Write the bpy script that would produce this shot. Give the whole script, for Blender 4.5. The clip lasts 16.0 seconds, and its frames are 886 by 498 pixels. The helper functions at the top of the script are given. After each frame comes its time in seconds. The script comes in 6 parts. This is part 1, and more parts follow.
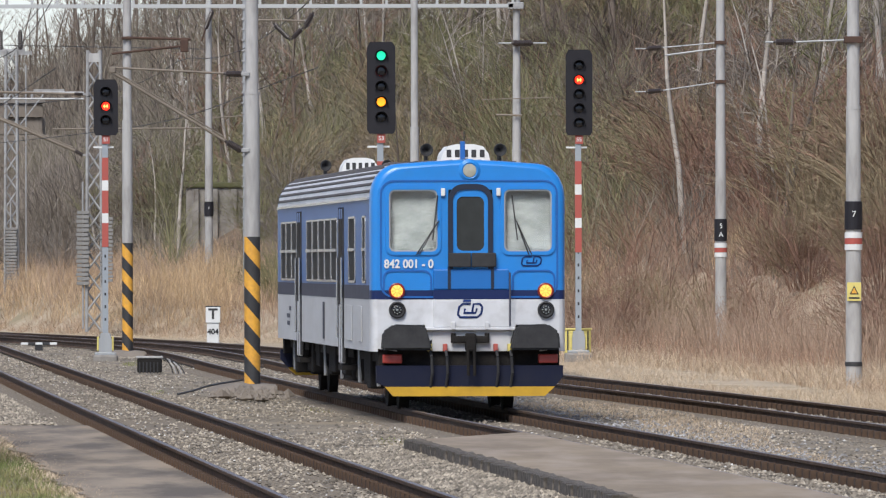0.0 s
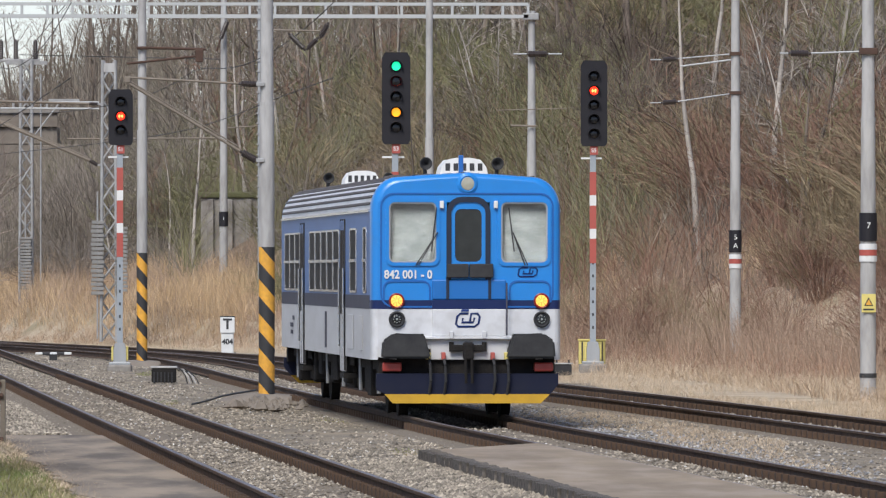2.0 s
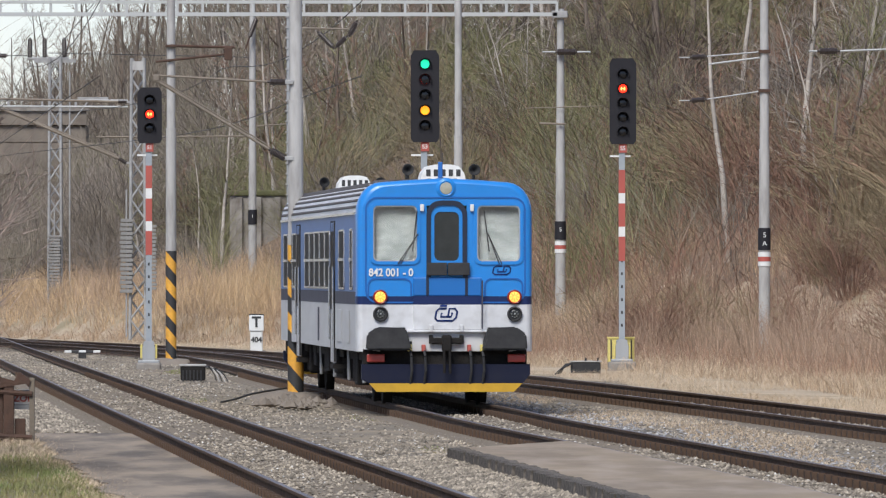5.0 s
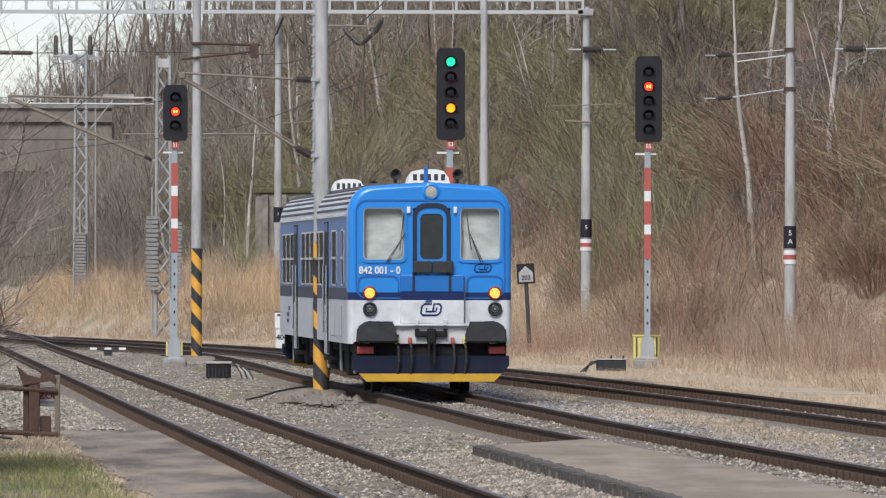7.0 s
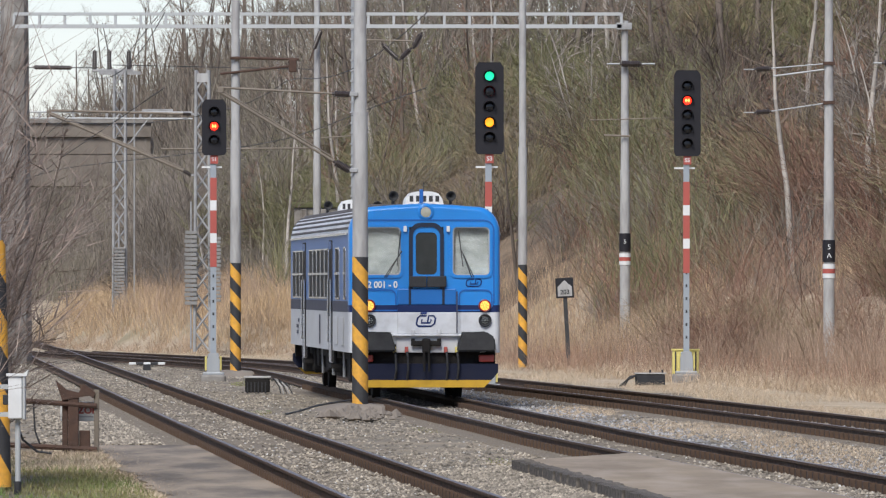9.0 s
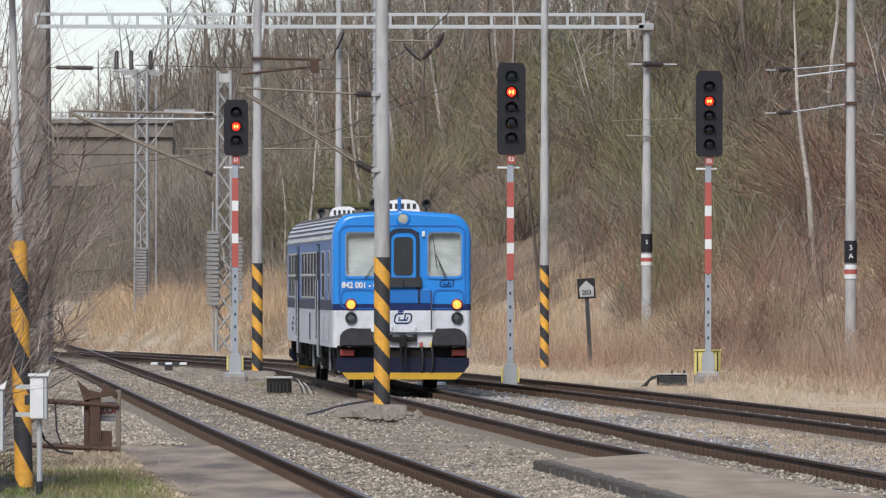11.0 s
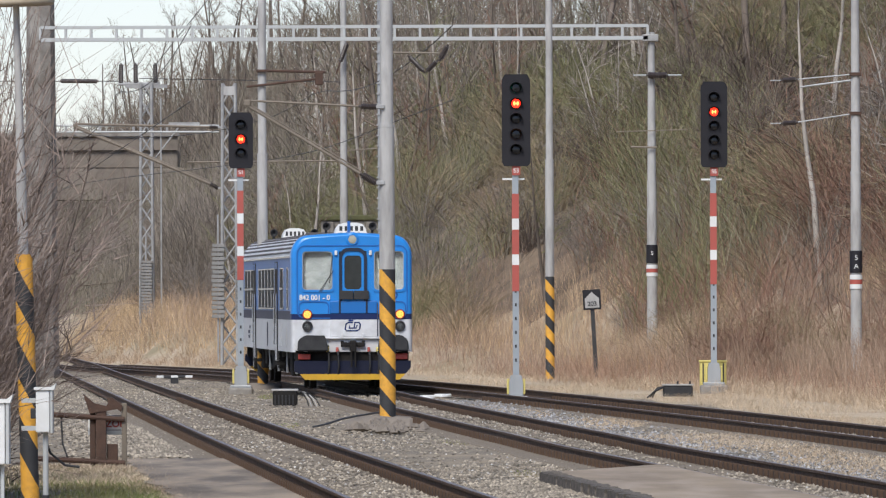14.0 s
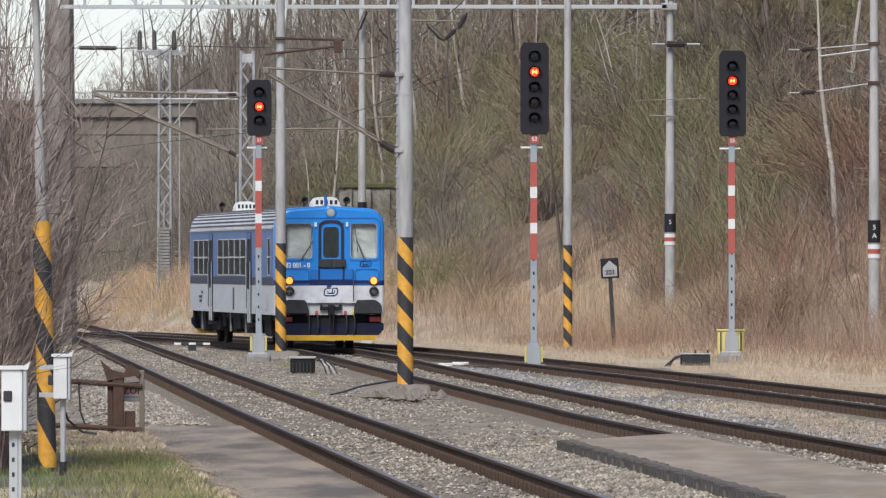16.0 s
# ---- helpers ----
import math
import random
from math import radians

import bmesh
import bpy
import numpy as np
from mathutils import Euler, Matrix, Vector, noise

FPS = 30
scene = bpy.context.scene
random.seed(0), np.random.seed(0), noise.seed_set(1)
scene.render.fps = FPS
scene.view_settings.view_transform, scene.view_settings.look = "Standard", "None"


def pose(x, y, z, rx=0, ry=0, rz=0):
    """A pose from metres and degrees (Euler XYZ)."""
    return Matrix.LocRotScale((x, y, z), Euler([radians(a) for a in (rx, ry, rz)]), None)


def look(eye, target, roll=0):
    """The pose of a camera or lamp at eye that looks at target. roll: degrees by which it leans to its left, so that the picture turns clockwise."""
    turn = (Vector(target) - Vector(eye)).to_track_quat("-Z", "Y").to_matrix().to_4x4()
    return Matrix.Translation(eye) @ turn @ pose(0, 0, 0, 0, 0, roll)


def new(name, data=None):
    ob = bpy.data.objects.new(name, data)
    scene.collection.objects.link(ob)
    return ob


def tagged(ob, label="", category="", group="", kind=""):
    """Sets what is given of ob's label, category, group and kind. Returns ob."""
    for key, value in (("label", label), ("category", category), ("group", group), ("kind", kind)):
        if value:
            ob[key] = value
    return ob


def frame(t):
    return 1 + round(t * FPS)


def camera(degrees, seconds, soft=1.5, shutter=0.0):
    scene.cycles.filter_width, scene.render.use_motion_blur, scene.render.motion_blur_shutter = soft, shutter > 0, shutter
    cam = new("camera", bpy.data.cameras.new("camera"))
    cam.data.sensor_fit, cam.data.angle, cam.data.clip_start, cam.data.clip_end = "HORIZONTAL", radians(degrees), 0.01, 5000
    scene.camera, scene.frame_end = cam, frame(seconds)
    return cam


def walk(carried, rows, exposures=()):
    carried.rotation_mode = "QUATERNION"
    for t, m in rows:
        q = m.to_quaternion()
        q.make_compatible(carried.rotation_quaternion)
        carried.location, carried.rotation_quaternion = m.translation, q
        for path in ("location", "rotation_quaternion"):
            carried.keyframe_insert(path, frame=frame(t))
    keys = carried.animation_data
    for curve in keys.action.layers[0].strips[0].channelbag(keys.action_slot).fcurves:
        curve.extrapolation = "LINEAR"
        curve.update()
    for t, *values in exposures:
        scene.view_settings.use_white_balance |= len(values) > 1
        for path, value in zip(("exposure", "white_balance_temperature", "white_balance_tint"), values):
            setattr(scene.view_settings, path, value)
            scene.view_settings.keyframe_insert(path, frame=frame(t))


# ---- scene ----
# Camera: a tripod with a very long lens, panning after the departing railcar.
EYE = Vector((0.0, 0.0, 2.1))
cam = camera(5.5, 16.0, soft=1.25)

# seconds, pan to the right, lift, roll (degrees)
PAN = [
    (0, 0.9512, 0.0836, -0.104),
    (0.5, 0.9149, 0.0837, 0.048),
    (1, 0.8968, 0.1122, 0.089),
    (1.5, 0.8762, 0.1388, 0.084),
    (2, 0.8605, 0.1494, 0.023),
    (2.5, 0.8425, 0.1302, -0.052),
    (3, 0.8214, 0.1062, -0.107),
    (3.5, 0.7891, 0.0959, 0.128),
    (4, 0.7508, 0.1331, 0.04),
    (6.5, 0.5817, 0.1378, 0.046),
    (7, 0.5218, 0.122, 0.057),
    (7.5, 0.4516, 0.1356, 0.03),
    (8, 0.3832, 0.1637, 0.016),
    (8.5, 0.3341, 0.1915, 0.001),
    (9, 0.2803, 0.2109, -0.003),
    (9.5, 0.2051, 0.2023, -0.057),
    (12, 0.1203, 0.245, 0.084),
    (12.5, 0.1135, 0.2708, -0.003),
    (13, 0.1194, 0.299, 0.093),
    (13.5, 0.1252, 0.3173, -0.004),
    (14, 0.1123, 0.2871, -0.213),
    (14.5, 0.0667, 0.2078, -0.265),
    (15, 0.0244, 0.1295, -0.222),
    (15.5, 0.0003, 0.0827, -0.128),
    (16, -0.0002, 0.089, -0.011),
]


def aim(pan, lift, roll):
    a, b = math.tan(radians(pan)), math.tan(radians(lift))
    return look(EYE, EYE + Vector((a * 200, 200, b * 200)), roll)


walk(cam, [(t, aim(p, l, r)) for t, p, l, r in PAN])

# Light: bright overcast sky, soft sun high behind the camera.
world = bpy.data.worlds.new("sky")
scene.world = world
world.use_nodes = True
wn = world.node_tree
sky = wn.nodes.new("ShaderNodeTexSky")
sky.sky_type, sky.sun_disc = "NISHITA", False
SUN_UP, SUN_ROUND = 48, 200
sky.sun_elevation, sky.sun_rotation = radians(SUN_UP), radians(SUN_ROUND)
sky.air_density, sky.dust_density, sky.ozone_density = 1.0, 0.25, 2.5
veil = wn.nodes.new("ShaderNodeHueSaturation")
veil.inputs["Saturation"].default_value = 0.75
wn.links.new(sky.outputs[0], veil.inputs["Color"])
tint = wn.nodes.new("ShaderNodeMix")
tint.data_type, tint.blend_type = "RGBA", "MULTIPLY"
tint.inputs[0].default_value, tint.inputs[7].default_value = 1.0, (0.955, 0.975, 1.125, 1)
wn.links.new(veil.outputs[0], tint.inputs[6])
wn.links.new(tint.outputs[2], wn.nodes["Background"].inputs[0])
wn.nodes["Background"].inputs[1].default_value = 0.092
sun = new("sun", bpy.data.lights.new("sun", "SUN"))
sun.data.energy, sun.data.angle, sun.data.color = 3.0, radians(26), (1.0, 0.97, 0.93)
sa, se = radians(SUN_ROUND), radians(SUN_UP)
sun_dir = Vector((math.sin(sa) * math.cos(se), math.cos(sa) * math.cos(se), math.sin(se)))
sun.matrix_world = look(sun_dir * 300, (0, 0, 0))
scene.view_settings.exposure = 0.39


# ---- materials ----
def mat(name, base, rough=0.7, metal=0.0, second=None, scale=4.0, amount=0.5, bump=0.0, bump_scale=30.0,
        emit=None, power=0.0, stretch=(1, 1, 1), vary=0.0, spec=0.5, third=None, scale2=None, alpha_mix=0.5):
    """A principled surface: base colour broken by a coarse and a fine noise, fine relief, optional glow."""
    m = bpy.data.materials.new(name)
    m.use_nodes = True
    nt = m.node_tree
    n, li = nt.nodes, nt.links
    p = n["Principled BSDF"]
    p.inputs["Roughness"].default_value = rough
    p.inputs["Metallic"].default_value = metal
    p.inputs["Specular IOR Level"].default_value = spec
    second = second or tuple(c * 0.7 for c in base)
    tex = n.new("ShaderNodeTexCoord")
    mp = n.new("ShaderNodeMapping")
    mp.inputs["Scale"].default_value = stretch
    li.new(tex.outputs["Object"], mp.inputs[0])
    n1 = n.new("ShaderNodeTexNoise")
    n1.inputs["Scale"].default_value, n1.inputs["Detail"].default_value = scale, 6
    n1.inputs["Roughness"].default_value = 0.65
    li.new(mp.outputs[0], n1.inputs["Vector"])
    ramp = n.new("ShaderNodeValToRGB")
    ramp.color_ramp.elements[0].position, ramp.color_ramp.elements[1].position = 0.5 - 0.25 / max(amount, .01) * .5, 0.5 + 0.25 / max(amount, .01) * .5
    ramp.color_ramp.elements[0].color, ramp.color_ramp.elements[1].color = (*second, 1), (*base, 1)
    li.new(n1.outputs["Fac"], ramp.inputs[0])
    col = ramp.outputs[0]
    if third:
        n3 = n.new("ShaderNodeTexNoise")
        n3.inputs["Scale"].default_value, n3.inputs["Detail"].default_value = scale2 or scale * 9, 4
        li.new(mp.outputs[0], n3.inputs["Vector"])
        r3 = n.new("ShaderNodeValToRGB")
        r3.color_ramp.elements[0].position, r3.color_ramp.elements[1].position = 0.45, 0.65
        li.new(n3.outputs["Fac"], r3.inputs[0])
        mul = n.new("ShaderNodeMath")
        mul.operation, mul.inputs[1].default_value = "MULTIPLY", alpha_mix
        li.new(r3.outputs[0], mul.inputs[0])
        mx = n.new("ShaderNodeMix")
        mx.data_type = "RGBA"
        li.new(mul.outputs[0], mx.inputs[0])
        li.new(col, mx.inputs[6])
        mx.inputs[7].default_value = (*third, 1)
        col = mx.outputs[2]
    if vary:
        geo = n.new("ShaderNodeNewGeometry")
        hsv = n.new("ShaderNodeHueSaturation")
        ma = n.new("ShaderNodeMapRange")
        ma.inputs[3].default_value, ma.inputs[4].default_value = 1 - vary, 1 + vary
        li.new(geo.outputs["Random Per Island"], ma.inputs[0])
        li.new(ma.outputs[0], hsv.inputs["Value"])
        li.new(col, hsv.inputs["Color"])
        col = hsv.outputs[0]
    li.new(col, p.inputs["Base Color"])
    if bump:
        nb = n.new("ShaderNodeTexNoise")
        nb.inputs["Scale"].default_value, nb.inputs["Detail"].default_value = bump_scale, 5
        li.new(mp.outputs[0], nb.inputs["Vector"])
        bp = n.new("ShaderNodeBump")
        bp.inputs["Strength"].default_value, bp.inputs["Distance"].default_value = bump, 0.03
        li.new(nb.outputs["Fac"], bp.inputs["Height"])
        li.new(bp.outputs[0], p.inputs["Normal"])
    if emit:
        p.inputs["Emission Color"].default_value = (*emit, 1)
        p.inputs["Emission Strength"].default_value = power
    return m


def glass(name, tint=(0.93, 0.95, 0.94), rough=0.03):
    m = bpy.data.materials.new(name)
    m.use_nodes = True
    p = m.node_tree.nodes["Principled BSDF"]
    p.inputs["Base Color"].default_value = (*tint, 1)
    p.inputs["Roughness"].default_value = rough
    p.inputs["Transmission Weight"].default_value = 1.0
    p.inputs["IOR"].default_value = 1.45
    return m


M = {}
M["ballast"] = mat("ballast", (0.265, 0.225, 0.165), 0.95, second=(0.11, 0.093, 0.07), scale=11, amount=.9, bump=0.8, bump_scale=14, third=(0.34, 0.27, 0.185), scale2=.35, alpha_mix=.6)
M["stone"] = mat("stone", (0.365, 0.315, 0.245), 0.9, second=(0.14, 0.12, 0.095), scale=2.2, amount=1, vary=0.5)
M["stone_pale"] = mat("pale_stone", (0.36, 0.355, 0.35), 0.9, second=(0.15, 0.14, 0.13), scale=2.2, amount=1, vary=0.4)
M["stone_white"] = mat("pale_chip", (0.62, 0.60, 0.56), .9, second=(.40, .385, .36), scale=3, vary=.3)
M["rail"] = mat("rail_rust", (0.108, 0.068, 0.044), 0.85, spec=.25, second=(0.052, 0.035, 0.026), scale=5, amount=.9, bump=.6, bump_scale=12)
M["rail_top"] = mat("rail_running_face", (0.26, 0.21, 0.18), 0.45, 0.6, second=(0.14, 0.105, 0.085), scale=1.5, stretch=(1, .1, 1))
M["sleeper"] = mat("sleeper_concrete", (0.21, 0.175, 0.13), 0.95, second=(0.13, 0.11, 0.09), scale=3, bump=.5)
M["soil"] = mat("hill_soil", (0.15, 0.105, 0.07), 0.98, second=(0.06, 0.044, 0.03), scale=.35, amount=.8, bump=1, bump_scale=3, third=(0.24, 0.175, 0.11), scale2=.5, alpha_mix=.8)
M["verge"] = mat("dry_verge", (0.52, 0.42, 0.30), 0.98, second=(0.33, 0.26, 0.175), scale=.8, amount=.8, bump=1, bump_scale=8, third=(0.20, 0.19, 0.09), scale2=.5, alpha_mix=.4)
M["platform"] = mat("platform_tarmac", (0.305, 0.24, 0.165), 0.95, second=(0.19, 0.148, 0.105), scale=.6, amount=.8, bump=.4, bump_scale=14, third=(0.42, 0.345, 0.275), scale2=1.8, stretch=(.9, .2, 1), alpha_mix=.45)
M["platform_dark"] = mat("dark_platform_tarmac", (0.265, 0.215, 0.16), 0.95, second=(0.115, 0.095, 0.075), scale=.8, amount=1.1, bump=.4, bump_scale=14, third=(0.36, 0.285, 0.205), scale2=1.6, stretch=(.9, .16, 1), alpha_mix=.5)
M["concrete"] = mat("weathered_concrete", (0.30, 0.28, 0.25), 0.95, second=(0.15, 0.13, 0.11), scale=1.6, amount=.8, bump=.6, bump_scale=9)
M["mast"] = mat("concrete_mast", (0.47, 0.46, 0.44), 0.85, second=(0.34, 0.33, 0.31), scale=1.5, amount=.7, third=(.24, .23, .22), scale2=7, stretch=(1, 1, .25), alpha_mix=.5, bump=.2)
M["mast_grey"] = mat("galvanised_steel", (0.42, 0.43, 0.43), 0.55, .4, second=(0.30, 0.31, 0.31), scale=3, stretch=(1, 1, .3))
M["lattice"] = mat("lattice_steel", (0.42, 0.42, 0.41), 0.7, .2, second=(0.24, 0.235, 0.225), scale=3)
M["yellow"] = mat("warning_yellow", (0.78, 0.40, 0.045), 0.6, second=(0.62, 0.30, 0.04), scale=3, third=(.4, .2, .05), scale2=14, alpha_mix=.35)
M["black"] = mat("warning_black", (0.022, 0.022, 0.024), 0.65, second=(0.04, 0.04, 0.04), scale=4)
M["sig_black"] = mat("signal_black", (0.013, 0.012, 0.015), 0.6, spec=.3, second=(0.019, 0.018, 0.021), scale=3)
M["red"] = mat("signal_red_paint", (0.42, 0.085, 0.065), 0.6, second=(0.36, 0.08, 0.06), scale=4)
M["white"] = mat("white_paint", (0.74, 0.74, 0.72), 0.55, second=(0.6, 0.6, 0.57), scale=3)
M["post_grey"] = mat("post_grey_paint", (0.36, 0.39, 0.41), 0.5, .2, second=(0.28, 0.31, 0.33), scale=3)
M["pale_yellow"] = mat("pale_yellow_paint", (0.72, 0.60, 0.17), 0.6, second=(0.55, 0.46, 0.15), scale=4)
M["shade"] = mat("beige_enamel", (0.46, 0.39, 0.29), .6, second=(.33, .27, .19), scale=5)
M["rust"] = mat("rusty_steel", (0.095, 0.05, 0.032), 0.85, second=(0.05, 0.03, 0.022), scale=6, bump=.4)
M["bark"] = mat("bark", (0.173, 0.138, 0.109), 0.95, second=(0.090, 0.072, 0.057), scale=1.2, bump=.5, vary=.4)
M["bark_pale"] = mat("pale_bark", (0.46, 0.42, 0.37), 0.95, second=(0.225, 0.188, 0.150), scale=1.2, bump=.5, vary=.3)
M["branch_pale"] = mat("pale_branches", (0.42, 0.37, 0.31), 0.95, second=(0.20, 0.165, 0.13), scale=.8, vary=.4)
M["twig"] = mat("twigs", (0.225, 0.173, 0.130), 0.95, second=(0.126, 0.095, 0.072), scale=.4, vary=.45)
M["twig_red"] = mat("reddish_twigs", (0.248, 0.141, 0.096), 0.95, second=(0.144, 0.083, 0.059), scale=.4, vary=.4)
M["twig_green"] = mat("olive_twigs", (0.225, 0.215, 0.105), 0.95, second=(0.12, 0.115, 0.055), scale=.4, vary=.4)
M["reed"] = mat("dry_reed", (0.60, 0.44, 0.275), 0.9, second=(0.37, 0.25, 0.13), scale=.5, amount=.8, vary=.4)
M["stalk"] = mat("rusty_stalks", (0.40, 0.245, 0.165), 0.9, second=(0.21, 0.125, 0.085), scale=.4, amount=.9, vary=.45)
M["straw_brown"] = mat("matted_straw", (0.47, 0.345, 0.235), 0.9, second=(0.25, 0.17, 0.11), scale=.35, amount=1.0, vary=.45)
M["straw"] = mat("dry_straw", (0.62, 0.50, 0.36), 0.9, second=(0.40, 0.30, 0.20), scale=.5, amount=.8, vary=.35)
# The dark edge tone holds both dirt and the shade of the edge face.
M["edge"] = mat("dark_edge_stone", (0.10, 0.085, 0.07), .95, second=(.045, .038, .03), scale=4, bump=.6, third=(.22, .19, .16), scale2=11, alpha_mix=.5)
M["brush"] = mat("pale_brush", (0.38, 0.275, 0.20), 0.95, second=(0.20, 0.135, 0.09), scale=.3, amount=.8, vary=.4)
M["haze_twig"] = mat("grey_twigs", (0.24, 0.203, 0.168), 0.95, second=(0.075, 0.06, 0.049), scale=.07, amount=1.3, vary=.5, third=(0.17, 0.165, 0.085), scale2=.035, alpha_mix=.55)
M["side_pane"] = mat("side_window_pane", (0.022, 0.02, 0.019), .55, spec=.06, second=(.035, .03, .028), scale=1)
M["old_stone"] = mat("old_masonry", (0.25, 0.215, 0.175), .95, second=(.13, .108, .088), scale=.6, bump=.6, third=(.24, .2, .16), scale2=3, alpha_mix=.4)
M["grass"] = mat("grass", (0.17, 0.18, 0.06), 0.9, second=(0.33, 0.26, 0.13), scale=.6, amount=.9, vary=.4, third=(0.10, 0.20, 0.035), scale2=.28, alpha_mix=.8)
# railcar
M["blue"] = mat("light_blue_paint", (0.018, 0.225, 0.63), 0.3, second=(0.016, 0.20, 0.56), scale=1.2, third=(.04, .19, .46), scale2=6, alpha_mix=.2)
M["navy"] = mat("navy_paint", (0.008, 0.019, 0.085), 0.45, spec=.3, second=(0.012, 0.025, 0.09), scale=2)
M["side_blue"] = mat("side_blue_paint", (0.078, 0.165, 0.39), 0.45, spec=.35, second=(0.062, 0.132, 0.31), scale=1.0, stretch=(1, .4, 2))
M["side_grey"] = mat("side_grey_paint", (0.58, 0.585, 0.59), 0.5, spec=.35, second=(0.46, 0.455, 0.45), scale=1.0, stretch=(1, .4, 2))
M["side_dark"] = mat("side_dark_band", (0.085, 0.085, 0.11), 0.65, spec=.2)
M["car_white"] = mat("railcar_white", (0.66, 0.67, 0.68), 0.38, second=(0.52, 0.52, 0.52), scale=1.4, third=(.36, .35, .34), scale2=5, alpha_mix=.3)
M["roof"] = mat("ribbed_roof_metal", (0.72, 0.72, 0.73), 0.5, .2, second=(0.50, 0.49, 0.48), scale=1.5, stretch=(1, .3, 1))
M["roof_dark"] = mat("dark_roof_metal", (0.10, 0.09, 0.085), 0.8, second=(0.06, 0.052, 0.05), scale=1.5, stretch=(1, .3, 1))
M["rubber"] = mat("rubber", (0.022, 0.022, 0.024), 0.8, spec=.3, second=(0.05, 0.05, 0.05), scale=5)
M["under"] = mat("underframe_grime", (0.012, 0.011, 0.011), 0.9, spec=.2, second=(0.028, 0.025, 0.022), scale=4, bump=.4)
M["plow"] = mat("plough_navy", (0.007, 0.010, 0.03), 0.65, spec=.2, second=(0.014, 0.016, 0.03), scale=3)
M["car_yellow"] = mat("plough_yellow", (0.62, 0.36, 0.02), 0.5, second=(0.45, 0.26, 0.02), scale=4)
M["tail"] = mat("tail_lens", (0.40, 0.05, 0.035), 0.3, second=(.3, .04, .03))
M["amber_glow"] = mat("amber_lamp", (0.9, 0.5, 0.1), 0.4, emit=(1.0, 0.42, 0.06), power=0.95)
M["amber_rib"] = mat("amber_rib", (0.75, 0.22, 0.03), .4, emit=(1.0, .2, .02), power=.5)
M["amber_rim"] = mat("red_lamp_rim", (0.25, 0.02, 0.01), 0.3)
M["chrome"] = mat("chrome_trim", (0.6, 0.62, 0.64), 0.25, .9, second=(.5, .5, .5))
M["pane"] = glass("window_glass")
M["dark_pane"] = mat("dark_window", (0.02, 0.022, 0.022), 0.12, spec=.35, second=(.04, .045, .045), scale=2)
M["cab"] = mat("cab_lining", (0.34, 0.36, 0.34), 0.9, second=(.25, .27, .25), scale=2)
M["lamp_red"] = mat("red_signal_light", (0.9, 0.08, 0.03), 0.3, emit=(1.0, 0.024, 0.010), power=2.2)
M["lamp_green"] = mat("green_signal_light", (0.03, 0.8, 0.4), 0.3, emit=(0.01, 0.62, 0.30), power=1.1)
M["lamp_amber"] = mat("amber_signal_light", (0.9, 0.5, 0.03), 0.3, emit=(1.0, 0.28, 0.012), power=1.25)
M["lamp_core"] = mat("red_lamp_core", (1.0, 0.5, 0.2), 0.3, emit=(1.0, 0.30, 0.05), power=3.2)
M["lens_off"] = mat("unlit_lens", (0.012, 0.012, 0.014), 0.22)


# ---- building helpers ----
def mesh_of(name, verts, faces, materials, indices=None, smooth=False):
    me = bpy.data.meshes.new(name)
    me.from_pydata([tuple(v) for v in verts], [], faces)
    for m in materials if isinstance(materials, (list, tuple)) else [materials]:
        me.materials.append(m)
    if indices is not None:
        me.polygons.foreach_set("material_index", np.asarray(indices, dtype=np.int32))
    if smooth:
        me.polygons.foreach_set("use_smooth", np.ones(len(me.polygons), dtype=bool))
    me.update()
    return me


def part(name, bm, material, parent=None, label="", m=None, smooth=False):
    """Link a bmesh as one mesh object, under a thing or a part when a parent is given."""
    me = bpy.data.meshes.new(name)
    bmesh.ops.recalc_face_normals(bm, faces=bm.faces)
    bm.to_mesh(me)
    bm.free()
    for k in material if isinstance(material, (list, tuple)) else [material]:
        me.materials.append(k)
    if smooth:
        me.polygons.foreach_set("use_smooth", np.ones(len(me.polygons), dtype=bool))
    ob = new(name, me)
    if parent is not None:
        ob.parent = parent
    if m is not None:
        ob.matrix_basis = m
    if label:
        tagged(ob, label)
    return ob


def share(name, me, parent=None, m=None):
    ob = new(name, me)
    ob.parent = parent
    if m is not None:
        ob.matrix_basis = m
    return ob


def thing(name, m, label, category, group="", kind=""):
    ob = new(name)
    ob.empty_display_size = 0.2
    ob.matrix_basis = m
    return tagged(ob, label, category, group, kind)


def box(bm, x0, x1, y0, y1, z0, z1, bevel=0.0, index=0):
    r = bmesh.ops.create_cube(bm, size=1.0)
    vs = r["verts"]
    bmesh.ops.scale(bm, vec=(x1 - x0, y1 - y0, z1 - z0), verts=vs)
    bmesh.ops.translate(bm, vec=((x0 + x1) / 2, (y0 + y1) / 2, (z0 + z1) / 2), verts=vs)
    faces = {f for v in vs for f in v.link_faces}
    for f in faces:
        f.material_index = index
    if bevel:
        edges = list({e for v in vs for e in v.link_edges})
        bmesh.ops.bevel(bm, geom=edges, offset=bevel, segments=2, affect="EDGES", profile=0.5)
    return bm


def boxed(*a, **k):
    return box(bmesh.new(), *a, **k)


